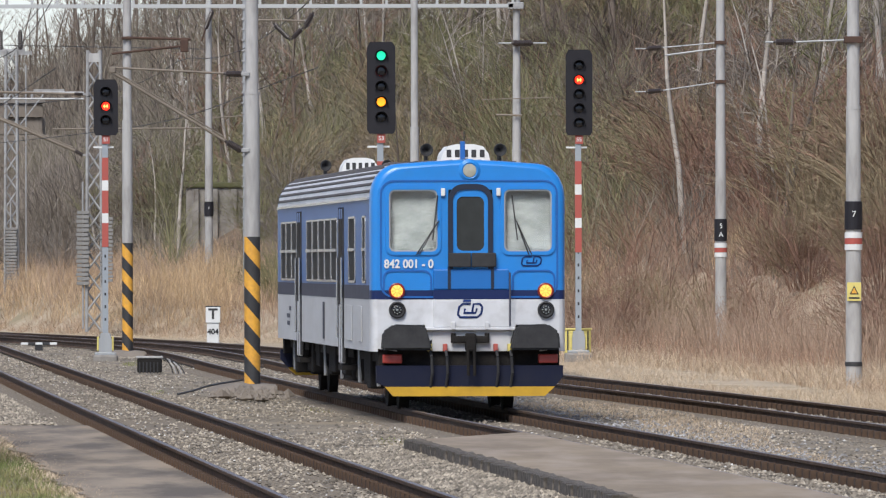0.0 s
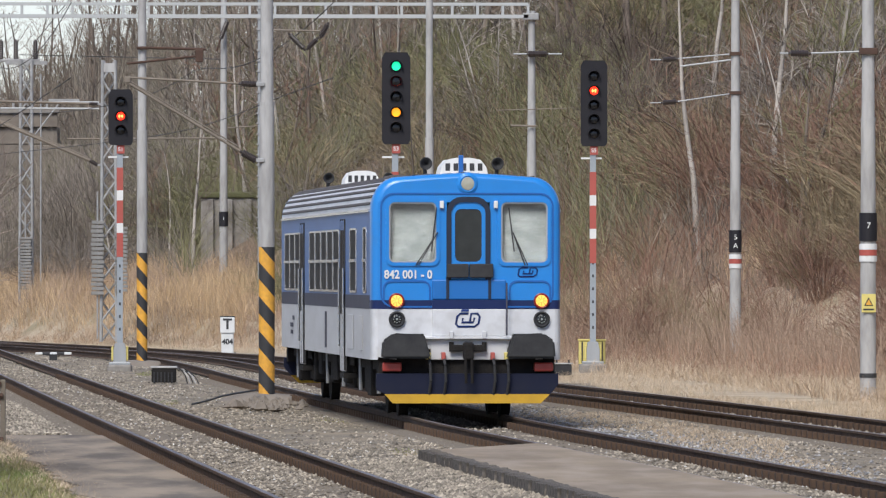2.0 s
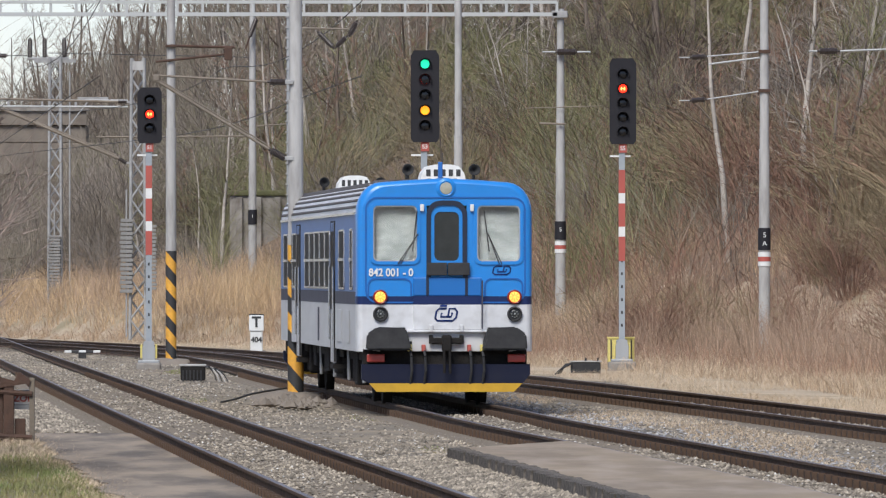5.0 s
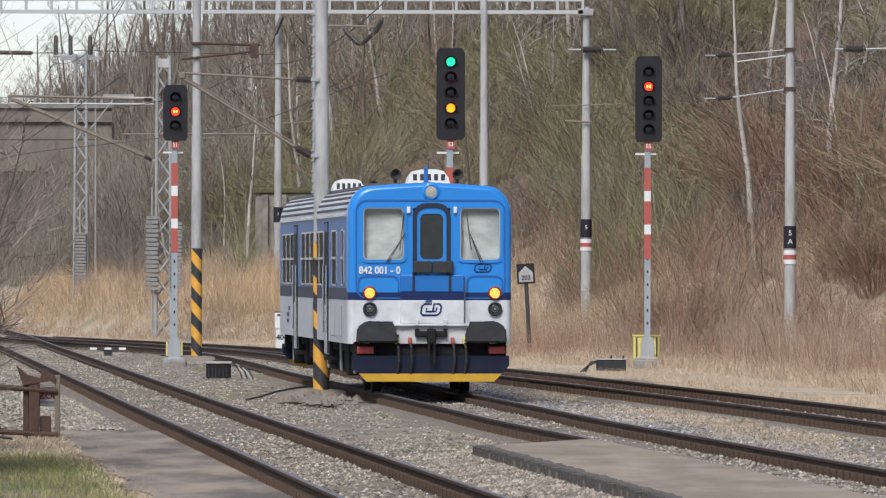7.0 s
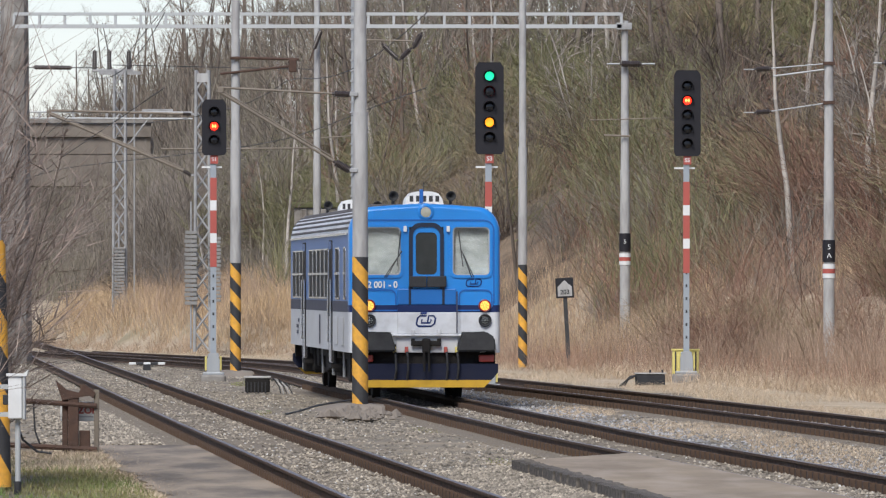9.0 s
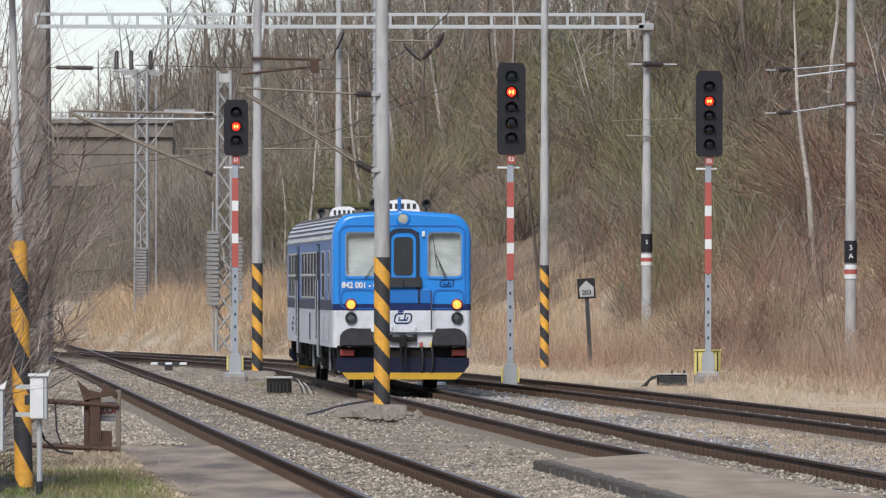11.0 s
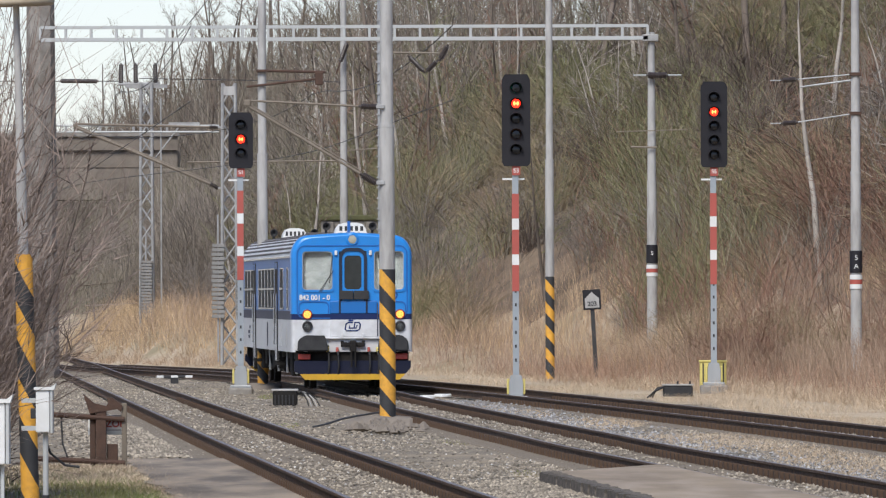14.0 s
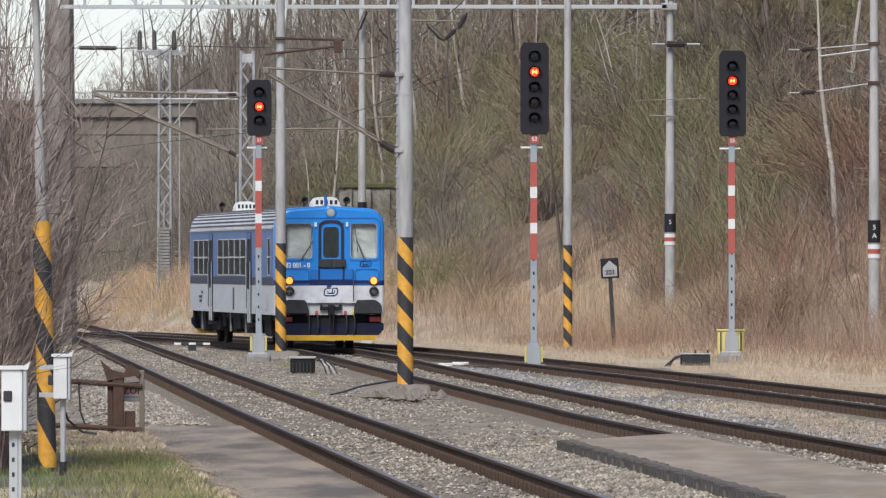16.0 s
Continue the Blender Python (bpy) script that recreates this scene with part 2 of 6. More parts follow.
def tube(bm, p0, p1, r0, r1=None, n=10, caps=True):
    """A tapered round bar from p0 to p1."""
    p0, p1 = Vector(p0), Vector(p1)
    r1 = r0 if r1 is None else r1
    q = (p1 - p0).to_track_quat("Z", "Y")
    rings = []
    for p, r in ((p0, r0), (p1, r1)):
        rings.append([bm.verts.new(p + q @ Vector((r * math.cos(2 * math.pi * i / n), r * math.sin(2 * math.pi * i / n), 0))) for i in range(n)])
    for i in range(n):
        bm.faces.new((rings[0][i], rings[0][(i + 1) % n], rings[1][(i + 1) % n], rings[1][i]))
    if caps:
        bm.faces.new(rings[0][::-1])
        bm.faces.new(rings[1])
    return bm


def pipe(bm, pts, radii, n=8):
    """One continuous round bar through several points."""
    pts = [Vector(p) for p in pts]
    rings = []
    for k, p in enumerate(pts):
        d = pts[min(k + 1, len(pts) - 1)] - pts[max(k - 1, 0)]
        q = d.to_track_quat("Z", "Y")
        r = radii[k] if isinstance(radii, (list, tuple)) else radii
        rings.append([bm.verts.new(p + q @ Vector((r * math.cos(2 * math.pi * i / n), r * math.sin(2 * math.pi * i / n), 0))) for i in range(n)])
    for a, b in zip(rings, rings[1:]):
        for i in range(n):
            bm.faces.new((a[i], a[(i + 1) % n], b[(i + 1) % n], b[i]))
    bm.faces.new(rings[0][::-1])
    bm.faces.new(rings[-1])
    return bm


def tubed(*a, **k):
    return tube(bmesh.new(), *a, **k)


def revolve(bm, profile, axis="z", n=16, centre=(0, 0, 0)):
    """A turned body: profile is a list of (radius, height)."""
    c = Vector(centre)
    rings = []
    for r, h in profile:
        ring = []
        for i in range(n):
            a = 2 * math.pi * i / n
            x, y = max(r, 1e-4) * math.cos(a), max(r, 1e-4) * math.sin(a)
            ring.append(bm.verts.new(c + (Vector((x, y, h)) if axis == "z" else Vector((x, h, y)))))
        rings.append(ring)
    for a, b in zip(rings, rings[1:]):
        for i in range(n):
            bm.faces.new((a[i], a[(i + 1) % n], b[(i + 1) % n], b[i]))
    bm.faces.new(rings[0][::-1])
    bm.faces.new(rings[-1])
    return bm


def slab(bm, outline, y0, y1):
    """A flat outline in x and z, drawn out from y0 to y1."""
    a = [bm.verts.new((x, y0, z)) for x, z in outline]
    b = [bm.verts.new((x, y1, z)) for x, z in outline]
    bm.faces.new(a)
    bm.faces.new(b[::-1])
    for i in range(len(a)):
        j = (i + 1) % len(a)
        bm.faces.new((a[j], a[i], b[i], b[j]))
    return bm


def rounded(x0, x1, z0, z1, r, n=5):
    """A rectangle in x and z with rounded corners."""
    out = []
    for cx, cz, a0 in ((x1 - r, z1 - r, 0), (x0 + r, z1 - r, 90), (x0 + r, z0 + r, 180), (x1 - r, z0 + r, 270)):
        for i in range(n + 1):
            a = radians(a0 + 90 * i / n)
            out.append((cx + r * math.cos(a), cz + r * math.sin(a)))
    return out


def frame_ring(bm, outer, inner, y0, y1):
    """A flat ring between two outlines of equal length, drawn out from y0 to y1."""
    n = len(outer)
    v = [[bm.verts.new((x, y, z)) for x, z in o] for o, y in ((outer, y0), (inner, y0), (inner, y1), (outer, y1))]
    for a, b in ((0, 1), (1, 2), (2, 3), (3, 0)):
        for i in range(n):
            j = (i + 1) % n
            bm.faces.new((v[a][i], v[a][j], v[b][j], v[b][i]))
    return bm


def curve_x(points):
    """A smooth line x(y) through a few (y, x) points."""
    ys = np.array([p[0] for p in points], float)
    xs = np.array([p[1] for p in points], float)
    sl = np.gradient(xs, ys)

    def f(y):
        i = int(np.clip(np.searchsorted(ys, y) - 1, 0, len(ys) - 2))
        h = ys[i + 1] - ys[i]
        if y < ys[0]:
            return float(xs[0] + sl[0] * (y - ys[0]))
        if y > ys[-1]:
            return float(xs[-1] + sl[-1] * (y - ys[-1]))
        t = (y - ys[i]) / h
        return float((2 * t ** 3 - 3 * t ** 2 + 1) * xs[i] + (t ** 3 - 2 * t ** 2 + t) * h * sl[i]
                     + (-2 * t ** 3 + 3 * t ** 2) * xs[i + 1] + (t ** 3 - t ** 2) * h * sl[i + 1])
    return f


def lay(mesh_list):
    """Join (verts, faces) arrays into one."""
    vs, fs, base = [], [], 0
    for v, f in mesh_list:
        vs.append(v)
        fs.extend([[i + base for i in q] for q in f])
        base += len(v)
    return np.concatenate(vs), fs


# ---- the large structure ----
line_a = curve_x([(-40, 7.6), (80, 0.86), (140, -2.6), (200, -5.99), (260, -9.38), (310, -12.2), (350, -15.0), (400, -20.5), (450, -28.5)])
line_b = curve_x([(-40, 13.2), (90, 5.2), (110, 3.90), (131.6, 2.50), (139.6, 2.09), (147, 1.67), (163, 0.81), (178, -0.01), (193, -0.82), (210, -1.67),
                  (222, -2.36), (231, -2.95), (235, -3.30), (243, -4.08), (251, -5.1), (262, -6.6), (275, -8.6), (290, -10.6), (305, -11.9), (322, -12.95)])
line_c = curve_x([(-40, 18.0), (100, 9.6), (119, 8.35), (140, 6.95), (160, 5.45), (180, 3.85), (200, 2.15), (220, 0.3), (240, -1.9), (262, -5.0), (280, -8.2), (292, -10.4)])
toe = curve_x([(-40, 24), (120, 13.2), (159, 10.3), (192, 9.0), (214, 6.9), (230, 4.7), (278, 0.0), (300, -6.1), (326, -11.3), (380, -16.2), (454, -22.0), (600, -38)])


def grade(y):
    """The line falls gently away beyond the platforms."""
    return -.0003 * min(max(0.0, y - 120.0), 300.0)


def ground_z(x, y):
    """Height of the ground: a flat track bed, a wooded bank rising beyond the last track."""
    s = x - toe(y)
    z = -0.20 + grade(y)
    if s > 0:
        far = min(1.0, max(0.0, (y - 272.0) / 45.0))
        rise = .10 * min(s, 5.0) + 19.0 * (1 - math.exp(-max(0.0, s - 4.5 - 3.5 * far) * 0.034))
        cut = min(1.0, s / 2.0)
        rise += 1.2 * far * cut * cut * (3 - 2 * cut)
        soft = min(1.0, s / (2.5 - 1.5 * far))
        z += rise * soft + soft * 0.5 * noise.noise((x * .12, y * .05, 3.1))
    if s < 0 and x < line_a(y) - 4:
        z += 0.12 * noise.noise((x * .4, y * .2, 1.0))
    return z


def make_ground():
    xs = [-1800, -500, -200, -100] + list(np.arange(-60, 80.1, 1.0)) + [100, 160, 300, 700, 1800]
    ys = [-900, -300, -100, -30, 10, 40] + list(np.arange(60, 470.1, 2.5)) + [500, 560, 640, 800, 1200, 3000]
    verts = [(x, y, ground_z(x, y)) for y in ys for x in xs]
    nx = len(xs)
    faces, idx = [], []
    for j in range(len(ys) - 1):
        for i in range(nx - 1):
            faces.append((j * nx + i, j * nx + i + 1, (j + 1) * nx + i + 1, (j + 1) * nx + i))
            x, y = (xs[i] + xs[i + 1]) / 2, (ys[j] + ys[j + 1]) / 2
            s = x - toe(y)
            left = x < line_a(y) - 4.5
            idx.append(1 if s > 7 or (left and y > 128) else 2 if s > -3.3 or left else 0)
            if 0 < s < 6.5 and y > 250 and x < 1.0:
                idx[-1] = 2
    ob = new("ground", mesh_of("ground", verts, faces, [M["ballast"], M["soil"], M["verge"]], idx, True))
    tagged(ob, "trackside ground with ballast, dry verge and a wooded bank", "ground", kind="structure")


make_ground()

RAIL = [(-.07, -.16), (.07, -.16), (.07, -.145), (.012, -.125), (.012, -.045), (.036, -.03), (.036, -.004), (.030, 0), (-.030, 0), (-.036, -.004), (-.036, -.03), (-.012, -.045), (-.012, -.125), (-.07, -.145)]


def sweep_rail(line, off, y0, y1, step=2.0):
    vs, fs, idx = [], [], []
    k = len(RAIL)
    ys = np.arange(y0, y1 + .01, step)
    for y in ys:
        x = line(y) + off
        vs += [(x + a, y, b + grade(y)) for a, b in RAIL]
    for j in range(len(ys) - 1):
        for i in range(k):
            n = (i + 1) % k
            fs.append((j * k + i, j * k + n, (j + 1) * k + n, (j + 1) * k + i))
            idx.append(1 if i == 7 else 0)
    return mesh_of("rail", vs, fs, [M["rail"], M["rail_top"]], idx)


def make_track(name, line, y1, label):
    t = thing(name, pose(0, 0, 0), label, "railway track", "station tracks", "structure")
    for off in (-.7525, .7525):
        share("rail", sweep_rail(line, off, 20, y1), t)
    return t


tracks = [make_track("track_main", line_a, 450, "rusty rails on concrete sleepers in fouled ballast"),
          make_track("track_middle", line_b, 322, "rusty rails on concrete sleepers, used by the railcar"),
          make_track("track_outer", line_c, 292, "rusty rails beside a dry grassy verge")]


# ---- the railcar ----
CAR_W, CAR_L = 1.392, 25.0


def car_section(n=7, grow=0.0):
    """Half outline from the lower edge over the roof, as (x, z), left side first."""
    w = CAR_W + grow
    left = [(-w, 0.86), (-w, 3.04)]
    for i in range(1, n + 1):
        a = radians(180 - 86 * i / n)
        left.append((-w + .40 + .40 * math.cos(a), 3.04 + .49 * math.sin(a)))
    left += [(-.55, 3.565 + grow), (0, 3.595 + grow)]
    return left + [(-x, z) for x, z in left[-2::-1]]


def skin(sections, closed=False):
    bm = bmesh.new()
    rings = [[bm.verts.new(p) for p in s] for s in sections]
    for a, b in zip(rings, rings[1:]):
        for i in range(len(a) - 1):
            bm.faces.new((a[i], a[i + 1], b[i + 1], b[i]))
    return bm


def text_mesh(s, size, material, bold=0.0):
    c = bpy.data.curves.new("text", "FONT")
    c.body, c.size, c.extrude, c.offset = s, size, 0.004, bold
    c.align_x, c.align_y = "CENTER", "CENTER"
    o = bpy.data.objects.new("text", c)
    scene.collection.objects.link(o)
    bpy.context.view_layer.update()
    me = bpy.data.meshes.new_from_object(o)
    bpy.data.objects.remove(o)
    me.materials.clear()
    me.materials.append(material)
    return me


FACING = Matrix.Rotation(radians(90), 4, "X")


def writing(name, s, size, material, parent, at, bold=0.0, squeeze=1.0):
    ob = new(name, text_mesh(s, size, material, bold))
    ob.parent = parent
    ob.matrix_basis = Matrix.Translation(at) @ FACING @ Matrix.Diagonal((squeeze, 1, 1, 1))
    return ob


def emblem(parent, material, at, w, h):
    """Two slanted, linked rounded shapes: the operator's mark without letters."""
    bm = bmesh.new()
    sh = 0.18
    t = h * .16

    def bar(pts):
        pts = [Vector((a, 0, b)) for a, b in pts]
        left, right = [], []
        for k, p in enumerate(pts):
            d = (pts[min(k + 1, len(pts) - 1)] - pts[max(k - 1, 0)]).normalized()
            nrm = Vector((-d.z, 0, d.x)) * t / 2
            for row, q in ((left, p + nrm), (right, p - nrm)):
                row.append(bm.verts.new((q.x + sh * q.z, 0, q.z)))
        for k in range(len(pts) - 1):
            bm.faces.new((left[k], left[k + 1], right[k + 1], right[k]))
    hw, hh = w / 2, h / 2
    bar([(-.02 * w, hh), (-hw * .75, hh), (-hw, hh * .6), (-hw, -hh * .6), (-hw * .75, -hh), (hw * .7, -hh), (hw, -hh * .5), (hw, hh * .5), (hw * .75, hh), (hw * .2, hh), (hw * .2, -hh * .35)])
    bar([(-hw * .45, hh * .3), (-hw * .5, -hh * .35), (hw * .5, -hh * .35), (hw * .55, hh * .35)])
    bmesh.ops.solidify(bm, geom=bm.faces[:], thickness=0.006)
    return part("emblem", bm, material, parent, m=Matrix.Translation(at))


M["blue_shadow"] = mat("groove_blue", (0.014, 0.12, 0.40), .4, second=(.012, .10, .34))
M["emblem_blue"] = mat("emblem_blue", (0.012, 0.042, 0.20), .4, second=(.012, .036, .16))
M["blue_recess"] = mat("recess_shade_blue", (0.014, 0.15, 0.46), .35, second=(.012, .13, .40), scale=1.5)
M["seal"] = mat("door_seal", (0.008, 0.018, 0.04), .6, second=(.006, .012, .03))
M["lamp_glass"] = mat("frosted_lamp_glass", (0.42, 0.41, 0.33), .3, second=(.30, .29, .23), scale=9)
M["screen"] = mat("reflected_sky_grey", (0.36, 0.385, 0.385), .9, second=(.23, .25, .25), scale=1.6, amount=1.0, stretch=(1, 1, 2.2), third=(.16, .175, .175), scale2=3.5, alpha_mix=.35)


def make_railcar():
    car = thing("railcar", pose(0, 0, 0), "blue and white diesel railcar with lit amber end lamps", "railcar")
    # main shell: sides below the gutter, in bands
    for side in (-1, 1):
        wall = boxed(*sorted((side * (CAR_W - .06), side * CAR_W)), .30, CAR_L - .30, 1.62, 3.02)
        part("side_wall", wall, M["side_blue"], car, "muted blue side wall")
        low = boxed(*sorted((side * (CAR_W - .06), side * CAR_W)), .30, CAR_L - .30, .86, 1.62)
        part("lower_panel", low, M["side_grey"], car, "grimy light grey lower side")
        band = boxed(*sorted((side * CAR_W, side * (CAR_W + .004))), .32, CAR_L - .32, 1.60, 1.80)
        part("waist_band", band, M["side_dark"], car, "dark waist band")
        x = side * (CAR_W + .006)
        # windows: one, five and three between the doors
        spots = [3.4] + [7.75 + 1.66 * i for i in range(5)] + [18.75 + 1.62 * i for i in range(3)] + [1.0]
        for y in spots:
            wy = 1.56 if y > 2 else .75
            fr = bmesh.new()
            o, i_ = rounded(y, y + wy, 1.83, 2.80, .07, 3), rounded(y + .085, y + wy - .085, 1.865, 2.77, .05, 3)
            frame_ring(fr, o, i_, -.012, .012)
            fr.transform(Matrix.Rotation(radians(90), 4, "Z"))
            f = part("side_window", fr, M["chrome"], car, "aluminium-framed side window", Matrix.Translation((x, 0, 0)))
            gl = slab(bmesh.new(), i_, -.008, .002)
            gl.transform(Matrix.Rotation(radians(90), 4, "Z"))
            part("pane", gl, M["side_pane"], f)
            part("transom", boxed(-.03, .03, y + .08, y + wy - .08, 2.29, 2.335), M["chrome"], f)
        for y in (6.3, 17.6):
            d = part("door", boxed(*sorted((x - side * .03, x + side * .014)), y, y + 1.0, 1.70, 2.93, .02), M["side_blue"], car, "blue and grey folding passenger door")
            part("lower_leaf", boxed(*sorted((x - side * .03, x + side * .014)), y, y + 1.0, .62, 1.70, .02), M["side_grey"], d, "grimy grey lower door leaf")
            for yy in (y - .02, y + .48, y + .98):
                part("seal", boxed(*sorted((x - side * .02, x + side * .018)), yy, yy + .04, .64, 2.95), M["rubber"], d)
            for yy in (y + .10, y + .55):
                part("pane", boxed(*sorted((x + side * .012, x + side * .022)), yy, yy + .34, 1.5, 2.78, .01), M["side_pane"], d)
            for yy in (y - .07, y + 1.02):
                part("handrail", tubed((x + side * .035, yy, 1.0), (x + side * .035, yy, 2.2), .016), M["chrome"], d)
            part("step", boxed(*sorted((x - side * .25, x + side * .02)), y, y + 1.0, .52, .60), M["under"], d)
        for yy, zz, ww in ((20.6, 1.34, .5), (20.9, 1.22, .9), (21.0, 1.10, .7)):
            part("side_lettering", boxed(*sorted((x, x + side * .006)), yy, yy + ww, zz, zz + .07), M["side_dark"], car, "illegible grey lettering")
        part("grille", boxed(*sorted((x, x + side * .012)), 11.2, 11.5, .95, 1.52), M["side_dark"], car)
        part("hatch", boxed(*sorted((x, x + side * .01)), 4.2, 5.6, .98, 1.5, .004), M["side_grey"], car)
        part("hatch", boxed(*sorted((x, x + side * .01)), 1.9, 2.7, .98, 1.5, .004), M["side_grey"], car)
    # roof
    sec = car_section()
    up = [p for p in sec if p[1] > 2.95]
    roof = skin([[(x, y, z) for x, z in up] for y in np.linspace(.32, CAR_L - .32, 9)])
    roof_ob = part("roof", roof, M["roof"], car, "ribbed metal roof with dark strips for the shaded gaps", smooth=True)
    # Thin dark strips draw the shade in the gaps between roof ribs.
    for i in range(1, len(up) - 1):
        x, z = up[i]
        r = bmesh.new()
        box(r, -.020, .020, .34, CAR_L - .34, -.012, .012, .004)
        nx, nz = x * .9, (z - 2.6)
        part("rib", r, M["roof_dark"], roof_ob, m=Matrix.Translation((x, 0, z)) @ Matrix.Rotation(math.atan2(nx, nz), 4, "Y"))
    for k in range(1, 4):
        for s in (-1, 1):
            x = s * (.2 + .25 * (k - 1))
            part("rib", boxed(x - .025, x + .025, .5, CAR_L - .5, 3.56, 3.602 - .01 * k, .006), M["roof_dark"], roof_ob)
    # ends: two blue noses with rounded edges
    for end in (0, 1):
        make_end(car, end)
    # underframe and running gear
    part("floor_frame", boxed(-1.2, 1.2, .6, CAR_L - .6, .70, .92), M["under"], car, "dark underframe")
    for y0, y1, z0 in ((8.4, 10.6, .34), (11.0, 13.2, .42), (13.6, 15.6, .36)):
        part("engine_box", boxed(-1.15, 1.15, y0, y1, z0, .8, .05), M["under"], car)
    rg = random.Random(3)
    for s in (-1, 1):
        for k in range(16):
            y = 1.2 + 1.45 * k
            if 6.2 < y < 7.4 or 17.4 < y < 18.7:
                continue
            part("under_gear", boxed(*sorted((s * 1.02, s * (1.22 + rg.uniform(-.05, .05)))), y, y + rg.uniform(.35, 1.1), rg.uniform(.28, .5), .88, .03), M["under"], car)
            if k % 3 == 0:
                part("pipe", tubed((s * 1.2, y, .35), (s * 1.2, y + .1, .9), .03), M["lattice"], car)
    for s in (-1, 1):
        part("gutter", boxed(*sorted((s * (CAR_W - .01), s * (CAR_W + .025))), .34, CAR_L - .34, 3.02, 3.06), M["chrome"], car, "bright roof gutter")
    wheelsets = []
    for c in (3.9, 21.1):
        bogie = new("bogie")
        bogie.parent = car
        bogie.matrix_basis = pose(0, c, 0)
        for s in (-1, 1):
            fb = bmesh.new()
            box(fb, s * 1.02 - .07, s * 1.02 + .07, -1.75, 1.75, .46, .64, .02)
            box(fb, s * 1.02 - .06, s * 1.02 + .06, -.5, .5, .34, .5, .02)
            part("bogie_frame", fb, M["under"], bogie)
            for y in (-1.2, 1.2):
                ab = bmesh.new()
                box(ab, s * 1.02 - .09, s * 1.02 + .09, y - .16, y + .16, .30, .56, .03)
                tube(ab, (s * 1.02, y - .3, .5), (s * 1.02, y - .3, .84), .09)
                tube(ab, (s * 1.02, y + .3, .5), (s * 1.02, y + .3, .84), .09)
                part("axle_box", ab, M["under"], bogie)
        for y in (-1.2, 1.2):
            ws = bmesh.new()
            tube(ws, (-.9, 0, 0), (.9, 0, 0), .08)
            for s in (-1, 1):
                tube(ws, (s * .70, 0, 0), (s * .83, 0, 0), .46, n=28)
                tube(ws, (s * .685, 0, 0), (s * .70, 0, 0), .485, n=28)
            w = part("wheelset", ws, M["under"], bogie, m=pose(0, y, .462))
            wheelsets.append(w)
    # roof gear
    pod = bmesh.new()
    for k in range(1):
        prof = [(-.36, 3.58), (-.33, 3.70), (-.25, 3.80), (-.12, 3.83), (.12, 3.83), (.25, 3.80), (.33, 3.70), (.36, 3.58)]
        slab(pod, prof, -.45, .45)
    pods = []
    for y, px, ps in ((2.3, .10, 1.0), (19.5, -.35, .85)):
        pd = part("roof_unit", pod.copy(), M["white"], car, "white slotted roof unit", Matrix.Translation((px, y, 0)) @ Matrix.Diagonal((ps, 1, 1, 1)))
        pods.append(pd)
        for i in range(5):
            x = -.24 + .12 * i
            part("slot", boxed(x - .035, x + .035, -.456, -.44, 3.64, 3.75, .004), M["black"], pd)
    pod.free()
    for y, xs in ((1.6, (-.50, .56)), (22.6, (-.72, .30))):
        for x in xs:
            hb = revolve(bmesh.new(), [(.012, .12), (.075, .008), (.088, 0), (.095, .015), (.05, .14), (.035, .30)], "y", 16, (0, 0, 0))
            tube(hb, (0, .22, -.20), (0, .22, 0), .03)
            part("horn", hb, M["rubber"], car, "black roof horn", pose(x, y - .3, 3.74))
    part("whip_aerial", tubed((.12, 2.4, 3.58), (.12, 2.4, 4.02), .012, .006), M["black"], car)
    part("stub_aerial", boxed(-.035, .035, 1.05, 1.13, 3.55, 3.86, .01), M["blue_shadow"], car)
    part("roof_fan", boxed(-.5, .3, 9.5, 11.2, 3.56, 3.66, .04), M["roof_dark"], car)
    part("silencer", tubed((.35, 7.5, 3.64), (.35, 8.6, 3.64), .10), M["roof_dark"], car)
    return car, wheelsets


